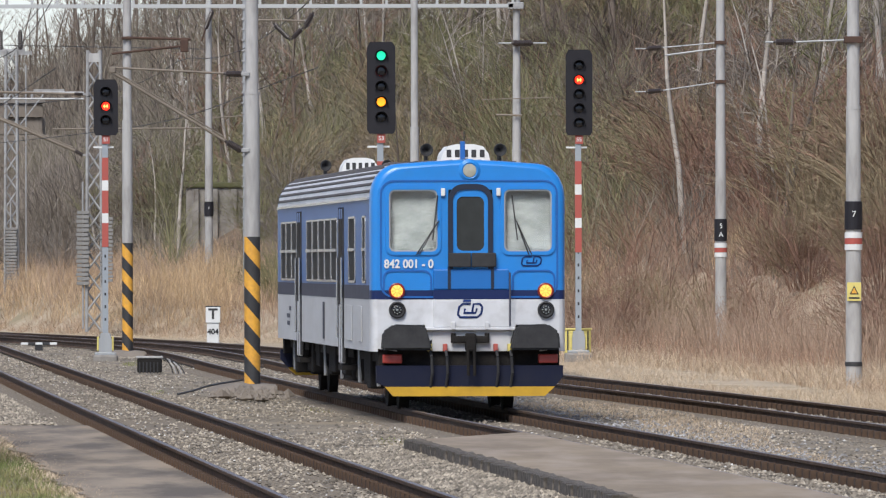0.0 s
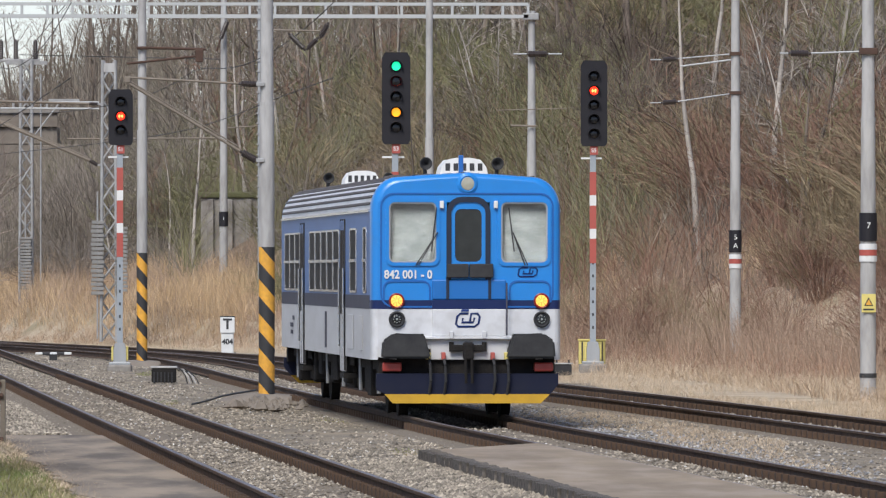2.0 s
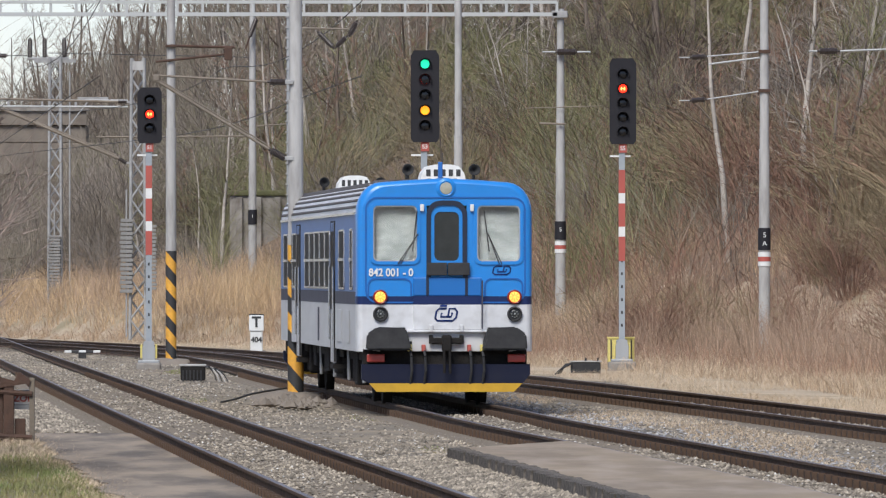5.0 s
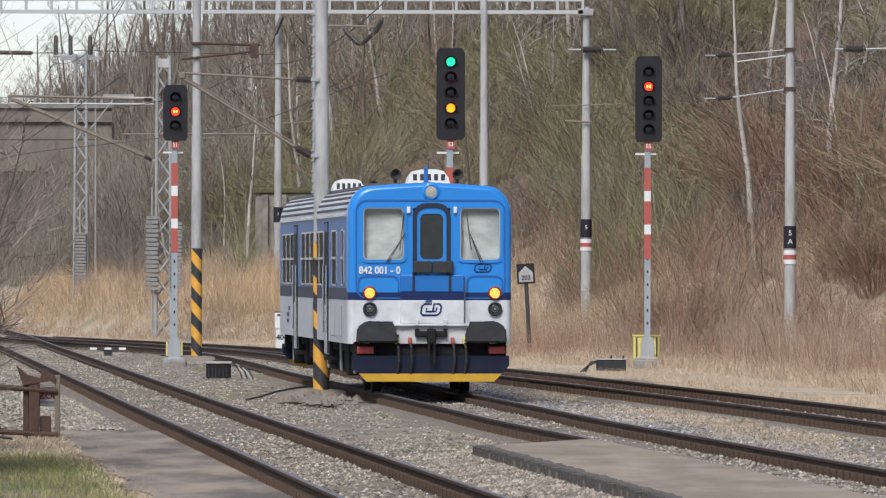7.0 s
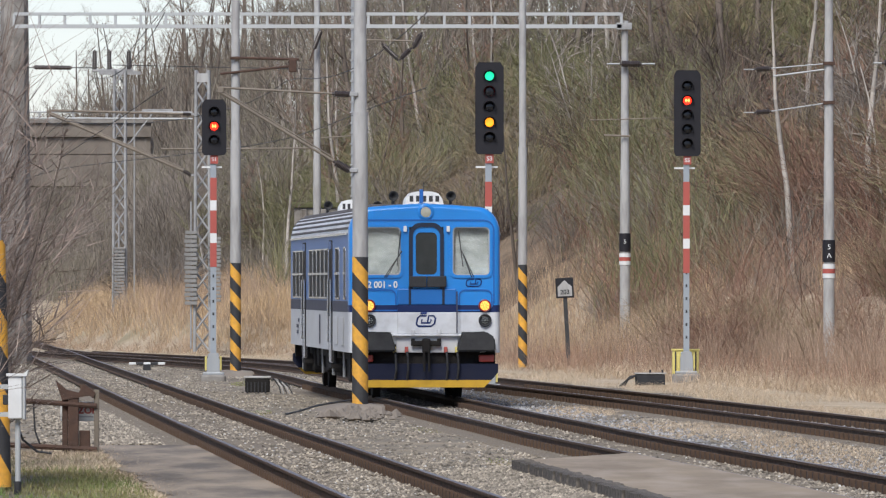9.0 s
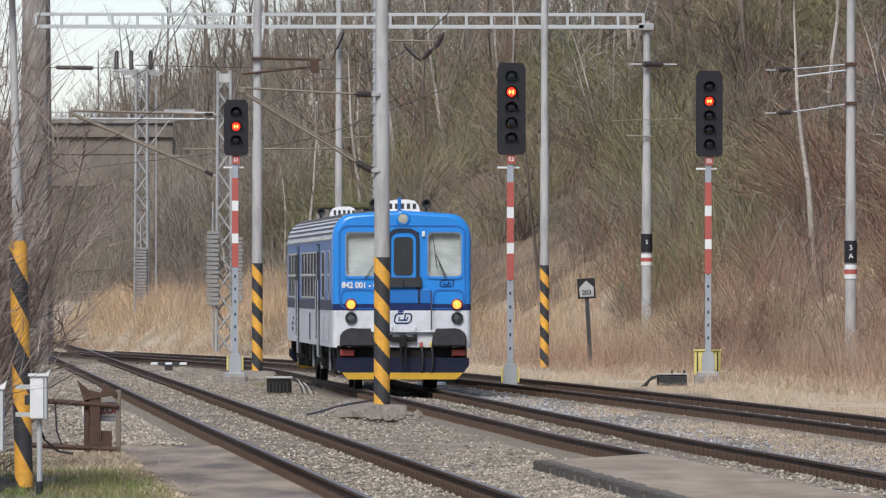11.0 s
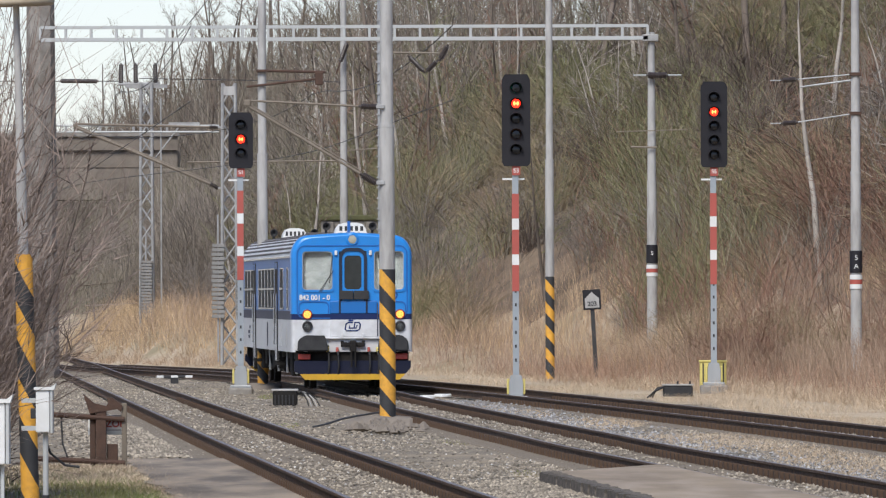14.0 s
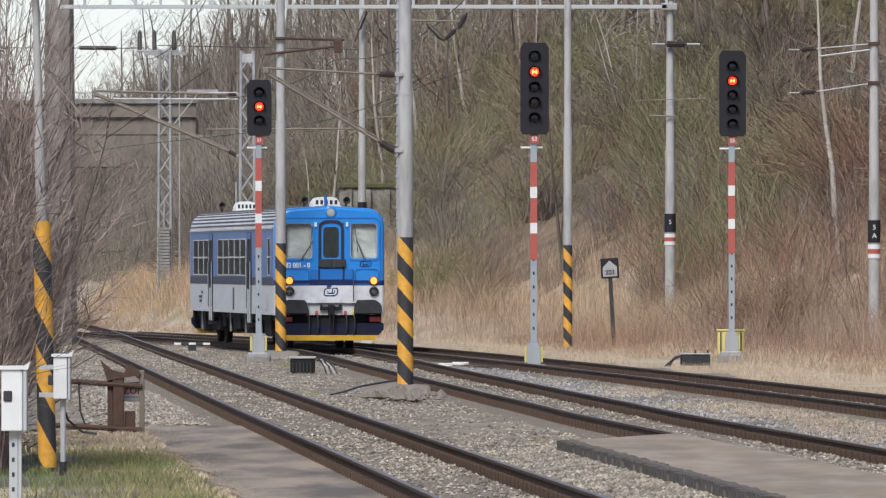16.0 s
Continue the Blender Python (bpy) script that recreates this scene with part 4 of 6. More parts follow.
post_left = striped_post("striped_mast", -4.36, 101.7, -.15, 2.72, .10, 5.5, "leaning thin lamp post with warning band behind bushes", lean=(0, -1.45), base=False, collar=3.6, r_top=.035, slim=.60, pitch=.42, slant=2.0)
part("lamp_shade", revolve(bmesh.new(), [(.30, 5.47), (.41, 5.46), (.42, 5.50), (.38, 5.62), (.22, 5.74), (.05, 5.78)], "z", 24), M["shade"], post_left, "broad beige lamp shade", smooth=True)
mast_5 = round_mast("portal_mast", 6.45, 262, .25, .15, 9.3, "thick concrete portal mast with number sleeve", "5", 3.0)
mast_5a = round_mast("catenary_mast", 10.11, 216.3, -.1, .135, 11, "concrete mast with number sleeve in dry grass", "5A", 2.95)
mast_7 = round_mast("catenary_mast", 10.36, 169.4, -.1, .15, 9, "concrete mast with number sleeve and warning sign", "7", 3.05, warn=True)
mast_1 = round_mast("catenary_mast", -2.85, 325, 1.4, .15, 12, "slim concrete mast on the bank", "1", 2.6, warn=None)

sig_1, _ = make_signal(-4.38, 219, -.02, 5.15, 3, {1: M["lamp_red"]}, "S1", "three-lamp colour-light signal showing red", .58, foot=.36, up=.22)
sig_2, lens_2 = make_signal(1.97, 200.5, -.10, 5.0, 5, {}, "S3", "five-lamp colour-light signal changing from green over yellow to red", .62,
                            turning={0: M["lamp_green"], 1: M["lamp_red"], 3: M["lamp_amber"]})
sig_3, _ = make_signal(6.71, 214.5, .05, 5.0, 5, {1: M["lamp_red"]}, "S5", "five-lamp colour-light signal showing red by the verge", .62, foot=.4, drop=.07)


def signal_motions():
    """The signal falls back to red as the railcar passes it."""
    for k, lens in lens_2.items():
        p = lens.matrix_basis.translation.copy()
        a, b = (180, 360) if k == 1 else (0, 180)
        # Added half turns stand in for the lamps going on and off.
        turn = [(0, a), (10.6, a), (10.7, a + 60), (10.8, a + 120), (10.9, b), (16, b)]
        walk(lens, [(t, pose(p.x, p.y, p.z, 0, 0, r)) for t, r in turn])


# ---- the wooded bank ----
def limb(vs, fs, p0, p1, r0, r1, n=3):
    d = (p1 - p0)
    if d.length < 1e-5:
        return
    q = d.to_track_quat("Z", "Y")
    b = len(vs)
    for p, r in ((p0, r0), (p1, r1)):
        for i in range(n):
            a = 2 * math.pi * i / n
            vs.append(p + q @ Vector((r * math.cos(a), r * math.sin(a), 0)))
    for i in range(n):
        j = (i + 1) % n
        fs.append((b + i, b + j, b + n + j, b + n + i))


def sprig(vs, fs, p0, p1, r, rng):
    """A fine tapering twig."""
    s = Vector((rng.uniform(-1, 1), rng.uniform(-.4, .4), rng.uniform(-.5, .5)))
    s = s.normalized() * r
    b = len(vs)
    vs += [p0 - s, p0 + s, p1]
    fs.append((b, b + 1, b + 2))


def tree_meshes(seed, h, r, bark, twig, spread=.35, stems=1, boughs=16, low=.3, thick=1.0):
    rng = random.Random(seed)
    tv, tf, cv, cf = [], [], [], []

    def rv(k=1.0):
        return Vector((rng.uniform(-1, 1), rng.uniform(-1, 1), rng.uniform(-1, 1))) * k
    for st in range(stems):
        p = Vector((rng.uniform(-.2, .2), rng.uniform(-.2, .2), -.3)) * (stems > 1) + Vector((0, 0, -.2))
        d = Vector((rng.uniform(-.15, .15) * (1 + stems * .4), rng.uniform(-.15, .15), 1)).normalized()
        hh = h * rng.uniform(.75, 1)
        seg = 7
        pts = [p.copy()]
        for k in range(seg):
            d = (d + rv(.09)).normalized()
            d.z = max(d.z, .6)
            p = p + d * (hh / seg)
            pts.append(p.copy())
        for k in range(seg):
            limb(tv, tf, pts[k], pts[k + 1], r * (1 - k / seg * .85), r * (1 - (k + 1) / seg * .85), 6)
        for b in range(boughs):
            u = low + (1 - low) * (b + rng.random()) / boughs
            k = min(int(u * seg), seg - 1)
            q = pts[k].lerp(pts[k + 1], u * seg - k)
            a = rng.uniform(0, 2 * math.pi)
            ln = h * spread * (1.05 - u * .7) * rng.uniform(.6, 1.2)
            bd = Vector((math.cos(a), math.sin(a), rng.uniform(.5, 1.4))).normalized()
            br = r * (1 - u * .85) * .42 * thick
            for s in range(4):
                nq = q + bd * (ln / 4)
                limb(cv, cf, q, nq, br * (1 - s * .22), br * (1 - (s + 1) * .22), 3)
                for t in range(3):
                    td = (bd + rv(.8) + Vector((0, 0, .25))).normalized()
                    tl = ln * rng.uniform(.18, .42)
                    tq = q.lerp(nq, rng.random())
                    e = tq + td * tl
                    sprig(cv, cf, tq, e, .013 * thick, rng)
                    for w in range(2):
                        wd = (td + rv(.7)).normalized()
                        sprig(cv, cf, tq.lerp(e, rng.uniform(.3, 1)), e + wd * tl * .5, .009 * thick, rng)
                bd = (bd + rv(.25) + Vector((0, 0, .06))).normalized()
                q = nq
    return mesh_of("trunk", tv, tf, bark, None, True), mesh_of("crown", cv, cf, twig)


TREES = [tree_meshes(1, 11, .13, M["bark"], M["twig"]),
         tree_meshes(2, 13, .15, M["bark"], M["twig"], .3),
         tree_meshes(3, 9, .10, M["bark_pale"], M["twig_green"], .35),
         tree_meshes(4, 12, .11, M["bark_pale"], M["twig"], .25, low=.4),
         tree_meshes(5, 8, .08, M["bark"], M["twig_red"], .4, 2, 12),
         tree_meshes(6, 10, .10, M["bark"], M["twig_green"], .33, 2, 12),
         tree_meshes(7, 6.5, .055, M["bark_pale"], M["branch_pale"], .42, 2, 9, .25, 1.5)]


def cane_mesh(seed, h, w, n, twig, r=.011, droop=.5):
    """A rounded thicket of arching canes with short side twigs, denser towards the foot."""
    rng = random.Random(seed)
    tv, tf, cv, cf = [], [], [], []
    for k in range(n):
        a = rng.uniform(0, 2 * math.pi)
        out = math.sqrt(rng.random())
        p = Vector((math.cos(a), math.sin(a), 0)) * w * .30 * rng.random() + Vector((0, 0, -.1))
        top = h * rng.uniform(.55, 1.05) * (1.08 - .5 * out * out)
        reach = Vector((math.cos(a), math.sin(a), 0)) * w * out
        swing = Vector((rng.uniform(-1, 1), rng.uniform(-1, 1), 0)) * .16 * h
        pts = []
        for u in (0, .3, .6, .85, 1.0):
            lift = top * (u * (1 + droop) - droop * u ** 2.2)
            pts.append(p + reach * u ** 1.4 + swing * u * u + Vector((0, 0, lift)))
        vs, fs = (tv, tf) if k % 9 == 0 else (cv, cf)
        side = Vector((rng.uniform(-1, 1), rng.uniform(-1, 1), rng.uniform(-.3, .3))).normalized()
        rr = r * rng.uniform(.6, 1.3) * (1.8 if k % 9 == 0 else 1)
        b = len(vs)
        for i, q in enumerate(pts):
            e = side * rr * (1 - .2 * i)
            vs += [q - e, q + e]
        for i in range(4):
            fs.append((b + 2 * i, b + 2 * i + 1, b + 2 * i + 3, b + 2 * i + 2))
        for t in range(5):
            i = rng.randrange(1, 4)
            q = pts[i].lerp(pts[i + 1], rng.random())
            d = (pts[i + 1] - pts[i]).normalized() + Vector((rng.uniform(-1, 1), rng.uniform(-1, 1), rng.uniform(-.6, .9)))
            sprig(cv, cf, q, q + d.normalized() * h * rng.uniform(.10, .26), r * .7, rng)
    return mesh_of("stems", tv, tf, twig), mesh_of("crown", cv, cf, twig)


M["cane_dark"] = mat("dark_canes", (0.128, 0.094, 0.074), .95, second=(.066, .049, .040), scale=.5, vary=.5)
M["cane_khaki"] = mat("khaki_canes", (0.30, 0.235, 0.140), .95, second=(.18, .14, .085), scale=.5, vary=.4)
M["cane_grey"] = mat("grey_canes", (0.25, 0.215, 0.185), .95, second=(.14, .12, .10), scale=.5, vary=.4)
SHRUB_KINDS = [("dark brown", "cane_dark"), ("reddish", "twig_red"), ("olive", "twig_green"), ("khaki", "cane_khaki"), ("grey", "cane_grey")]
SHRUBS = [[cane_mesh(110 + 10 * i + j, 2.2 + .5 * j, 1.8 + .3 * j, 190, M[m]) for j in range(2)] for i, (_, m) in enumerate(SHRUB_KINDS)]


def plant(name, kind, x, y, scale, turn, label, category, group):
    t = thing(name, pose(x, y, ground_z(x, y), 0, 0, turn), label, category, group)
    t.scale = (scale, scale, scale)
    share("trunk", kind[0], t)
    share("crown", kind[1], t)
    return t


def view_x(y, u):
    """x at depth y for a share u across the whole sweep of the pan (0 left, 1 right)."""
    return y * (-.0485 + .117 * u)


def make_woods():
    rng = random.Random(7)
    count = 0
    while count < 235:
        y = rng.uniform(235, 600)
        x = view_x(y, rng.uniform(-.04, 1.04))
        s = x - toe(y)
        if clear_view(x, y) or s < 5 or (s < 9 and rng.random() < .6) or (y < 330 and rng.random() < .45):
            continue
        k = rng.choice([0, 1, 2, 3, 6, 4, 5]) if y > 320 else rng.choice([6, 6, 2, 5, 3])
        lab = ["bare grey-brown tree", "tall bare tree", "olive-twigged bare tree", "pale-barked slender tree", "reddish bare tree with two stems", "olive bare tree with two stems", "pale-branched forking sapling"][k]
        plant("tree", TREES[k], x, y, rng.uniform(.75, 1.15) * (.62 if x / y < -.0125 else 1), rng.uniform(0, 360), lab + " on the bank", "tree", "trees on the bank")
        count += 1
    count = 0
    while count < 300:
        y = rng.uniform(175, 470)
        u = rng.uniform(-.02, 1.04)
        x = view_x(y, u)
        s = x - toe(y)
        near = s < 9
        if s < 2.5 or s > 34 or clear_view(x, y) or (near and y > 235 and rng.random() < .75):
            continue
        # the kinds grow in drifts: olive in the middle, dark and reddish further along
        n = noise.noise((x * .11, s * .13, 21.0))
        if u < .30:
            k = rng.choice([4, 4, 0, 2])
        elif u < .66:
            k = 2 if n > -.08 else rng.choice([3, 3, 4, 0])
        else:
            k = rng.choice([1, 1, 3]) if near or n > .12 else rng.choice([0, 0, 0, 4]) if n > -.2 else rng.choice([2, 3])
        plant("shrub", rng.choice(SHRUBS[k]), x, y, rng.uniform(.85, 1.6) * (.6 if near else 1), rng.uniform(0, 360), SHRUB_KINDS[k][0] + " bare shrub of arching canes on the bank", "shrub", "shrubs on the bank")
        count += 1


def blades(name, n, place, h0, h1, w, material, label, seed, lean=.35, category="grass"):
    """Loose upright blades, one mesh of stuff. place(rng) gives x, y, scale or None."""
    rng = np.random.default_rng(seed)
    vs, fs = [], []
    tries = 0
    while len(fs) < 2 * n and tries < n * 12:
        tries += 1
        p = place(rng)
        if p is None:
            continue
        x, y, sc = p
        z = ground_z(x, y) - .03
        a = rng.uniform(0, math.pi)
        h = rng.uniform(h0, h1) * sc
        lx, ly = rng.normal(0, lean, 2) * h
        c, s = math.cos(a) * w * .5, math.sin(a) * w * .5
        b = len(vs)
        vs += [(x - c, y - s, z), (x + c, y + s, z), (x + lx * .4 + c * .8, y + ly * .4 + s * .8, z + h * .6), (x + lx, y + ly, z + h), (x + lx * .4 - c * .8, y + ly * .4 - s * .8, z + h * .6)]
        fs += [(b, b + 1, b + 2, b + 4), (b + 4, b + 2, b + 3)]
    ob = new(name, mesh_of(name, vs, fs, material))
    return tagged(ob, label, category, kind="stuff")


def on_bank(s0, s1, y0=150, y1=360, u1=1.03):
    def f(rng):
        y = rng.uniform(y0, y1)
        x = view_x(y, rng.uniform(-.03, u1))
        s = x - toe(y)
        if s < s0 or s > s1:
            return None
        n = noise.noise((x * .25, y * .06, 9.0))
        if n < -.25 + .2 * rng.random():
            return None
        return x, y, 1 + .6 * n
    return f


def low_bank(s0, s1, y0, y1, u0, u1=1.03):
    """The foot of the bank, thinning out uphill."""
    def f(rng):
        y = rng.uniform(y0, y1)
        x = view_x(y, rng.uniform(u0, u1))
        s = x - toe(y)
        if s < s0 or s > s0 + (s1 - s0) * math.sqrt(rng.random()):
            return None
        return x, y, 1 + .7 * noise.noise((x * .5, y * .12, 15.0))
    return f


def sticks(name, n, place, h0, h1, r, material, label, seed, lean=.25, category="woods"):
    """Many thin forked stems, one mesh of stuff."""
    rng = np.random.default_rng(seed)
    vs, fs = [], []
    k = 0
    tries = 0
    while k < n and tries < n * 15:
        tries += 1
        p = place(rng)
        if p is None:
            continue
        x, y, sc, up = p
        z = ground_z(x, y) + up
        h = rng.uniform(h0, h1) * sc
        lx, ly = rng.normal(0, lean, 2) * h
        rr = r * rng.uniform(.6, 1.4)
        b = len(vs)
        mx, my = lx * .35 + rng.normal(0, .04) * h, ly * .35
        for px, py, pz, q in ((x, y, z, rr), (x + mx, y + my, z + h * .55, rr * .75), (x + lx, y + ly, z + h, rr * .25)):
            vs += [(px - q, py, pz), (px + q * .5, py - q * .86, pz), (px + q * .5, py + q * .86, pz)]
        for e in (-1, 1):
            c = len(vs)
            a0 = rng.uniform(.25, .6)
            bx, by, bz = x + mx * a0 * 1.6, y + my * a0 * 1.6, z + h * a0 * .9
            fl = h * rng.uniform(.25, .5)
            fx = bx + mx * .5 + e * fl * rng.uniform(.2, .7)
            vs += [(bx - rr * .5, by, bz), (bx + rr * .5, by, bz), (fx, by + fl * rng.uniform(-.5, .5), bz + fl * rng.uniform(.5, 1))]
            fs.append((c, c + 1, c + 2))
        for o in (0, 3):
            fs += [(b + o, b + o + 1, b + o + 4, b + o + 3), (b + o + 1, b + o + 2, b + o + 5, b + o + 4), (b + o + 2, b + o, b + o + 3, b + o + 5)]
        k += 1
    return tagged(new(name, mesh_of(name, vs, fs, material)), label, category, kind="stuff")


def clear_view(x, y):
    """Open ground in front of the ruined wall, the masts and the sign."""
    if any(y < my and abs(x / y - k) < .0015 for k, my in ((.0246, 262), (.0467, 216), (.0185, 247), (.0135, 252), (.0313, 214), (.0612, 169), (-.0302, 331))):
        return True
    return 250 < y < 338 and -.0120 < x / y < -.0048


def in_woods(y0, y1, s0, s1, up=0.0, u0=-.03, u1=1.03, floor=-.35):
    def f(rng):
        y = rng.uniform(y0, y1)
        x = view_x(y, rng.uniform(u0, u1))
        s = x - toe(y)
        if s < s0 or s > s1:
            return None
        if 250 < y < 338 and clear_view(x, y) and up != .2:
            return None
        n = noise.noise((x * .18, y * .045, 4.0))
        if n < floor + .3 * rng.random():
            return None
        return x, y, 1 + .5 * n, rng.uniform(0, up)
    return f


def behind_bridge(rng):
    y = rng.uniform(478, 620)
    return view_x(y, rng.uniform(-.05, .29)), y, 1.0, 5.0 * rng.random() ** 1.2


def before_bridge(rng):
    y = rng.uniform(385, 462)
    u = rng.uniform(-.05, .24)
    x = view_x(y, u)
    if abs(x - line_a(y)) < 4:
        return None
    return x, y, 1.0, min(4.5, max(0.0, abs(x - line_a(y)) - 4) * .5) * rng.random()


make_woods()
sticks("slope_woods", 5000, in_woods(360, 500, 6, 30, 3.0, .10, .31), .8, 2.4, .016, M["haze_twig"], "grey bare woods on the slope beside the bend", 38, .6)
sticks("far_woods", 16000, in_woods(380, 640, 7, 80, 8.0, .29), 1.0, 3.0, .020, M["haze_twig"], "grey-brown tangle of bare woods on the upper bank", 31, .7)
sticks("bend_thicket", 7000, before_bridge, 1.0, 3.0, .016, M["haze_twig"], "bare thicket beside the bend before the bridge", 37, .35)
sticks("far_thicket", 13000, behind_bridge, 1.5, 4.5, .024, M["haze_twig"], "bare woods beyond the road bridge", 32, .3)
sticks("bare_thicket", 11000, in_woods(220, 420, 6, 40, 1.6, -.03, 1.03, -.12), .6, 1.8, .010, M["haze_twig"], "grey bare thicket on the bank", 33, .8, "thicket")
sticks("olive_thicket", 6000, in_woods(230, 420, 5, 36, 1.6, .30, .75, .0), .6, 1.9, .012, M["twig_green"], "olive-green thicket on the bank", 34, .6, "thicket")
sticks("red_thicket", 6000, in_woods(200, 340, 5, 30, .8, .55, 1.03, -.1), .7, 1.9, .012, M["twig_red"], "reddish-brown thicket on the bank", 35, .7, "thicket")
sticks("pale_brush", 8000, in_woods(160, 330, 1.0, 10, .2, -.03, 1.03, -.3), .5, 1.3, .006, M["brush"], "pale brown dry stems along the foot of the bank", 36, .36, "brush")
blades("golden_reeds", 16000, on_bank(.6, 9.5, 245, 370, .36), .35, 1.0, .011, M["reed"], "golden dry reeds covering the low bank", 40, .42, "reeds")
blades("dry_reeds", 12000, on_bank(2.0, 8.5, 238, 370), .5, 1.3, .008, M["reed"], "golden dry reeds along the foot of the bank", 3, .3, "reeds")
blades("rusty_stalks", 22000, low_bank(.4, 9, 180, 320, .34), .22, .85, .006, M["stalk"], "rusty brown tangled stalks on the low bank", 41, .55, "stalks")
blades("matted_grass", 30000, low_bank(-.5, 12, 150, 345, -.03), .12, .42, .009, M["straw_brown"], "matted brown grass on the low bank", 42, .9)
blades("cutting_grass", 15000, low_bank(-.4, 4.5, 245, 352, .06, .37), .15, .55, .010, M["straw_brown"], "matted dry grass on the side of the cutting", 44, .85)
blades("straw_mounds", 16000, low_bank(-.4, 5, 165, 235, .6), .12, .45, .006, M["straw"], "mounds of bleached grass at the foot of the bank", 43, .6)
blades("dry_grass", 80000, on_bank(-3.4, 7.0, 120, 300), .05, .19, .0045, M["straw"], "bleached dry grass along the verge", 4, .8)
blades("undergrowth", 18000, on_bank(4, 26, 190, 400), .2, .7, .009, M["brush"], "brown tangled undergrowth on the bank", 5, .6, "undergrowth")


# ---- overhead line ----
def insulator(parent, p0, p1, r=.055, name="insulator"):
    """A dark ribbed insulator between two points."""
    p0, p1 = Vector(p0), Vector(p1)
    e = (p1 - p0).normalized() * .05
    pts, rad = [p0 - e, p0 - e * .1], [r * .4, r * .4]
    for k in range(21):
        pts.append(p0.lerp(p1, k / 20))
        rad.append(r if k % 2 else r * .84)
    pts += [p1 + e * .1, p1 + e]
    rad += [r * .4, r * .4]
    bm = pipe(bmesh.new(), pts, rad, 10)
    return part(name, bm, M["rust_dark"], parent, "dark brown ribbed insulator")


def rod(parent, pts, r, material="mast_grey", name="tube", label=""):
    bm = pipe(bmesh.new(), pts, r, 8)
    return part(name, bm, M[material], parent, label)


M["rust_dark"] = mat("insulator_brown", (0.035, 0.025, 0.022), 0.35, second=(.05, .04, .035), scale=5)
M["arm"] = mat("weathered_arm", (0.27, 0.23, 0.18), 0.7, .3, second=(0.17, 0.14, 0.11), scale=3)


def cantilever(x, y, z_top, z_low, reach, label, r=.021, low_drop=.0):
    """A hinged cantilever: top tube, strut and two insulators, reaching to the left of its mast."""
    c = thing("cantilever", pose(x, y, 0), label, "cantilever arm", "catenary cantilevers")
    insulator(c, (-.32, 0, z_top + .01), (-.04, 0, z_top), .06)
    rod(c, [(-.32, 0, z_top + .01), (-reach, 0, z_top + .12)], r, "arm", "top_tube")
    insulator(c, (-.30, 0, z_low + .14), (-.05, 0, z_low), .07)
    rod(c, [(-.30, 0, z_low + .14), (-reach, 0, z_top + .02)], r * 1.25, "arm", "strut")
    rod(c, [(-.36, 0, z_low + .24), (-reach - .04, 0, z_top + .09)], r * .6, "arm", "stay")
    part("clamp", boxed(-.05, .10, -.15, .02, z_top - .035, z_top + .035, .01), M["lattice"], c)
    part("clamp", boxed(-.05, .10, -.15, .02, z_low - .035, z_low + .035, .01), M["lattice"], c)
    part("end_fitting", boxed(-reach - .08, -reach + .04, -.04, .04, z_top + .02, z_top + .14, .02), M["arm"], c)
    return c


cantilever(-.82, 166.2, 5.50, 4.13, 2.35, "rusty cantilever arm bolted to the near striped mast")
cantilever(-6.56, 295, 7.5, 5.55, 4.6, "cantilever arm reaching over the main track from a lattice mast", .04)


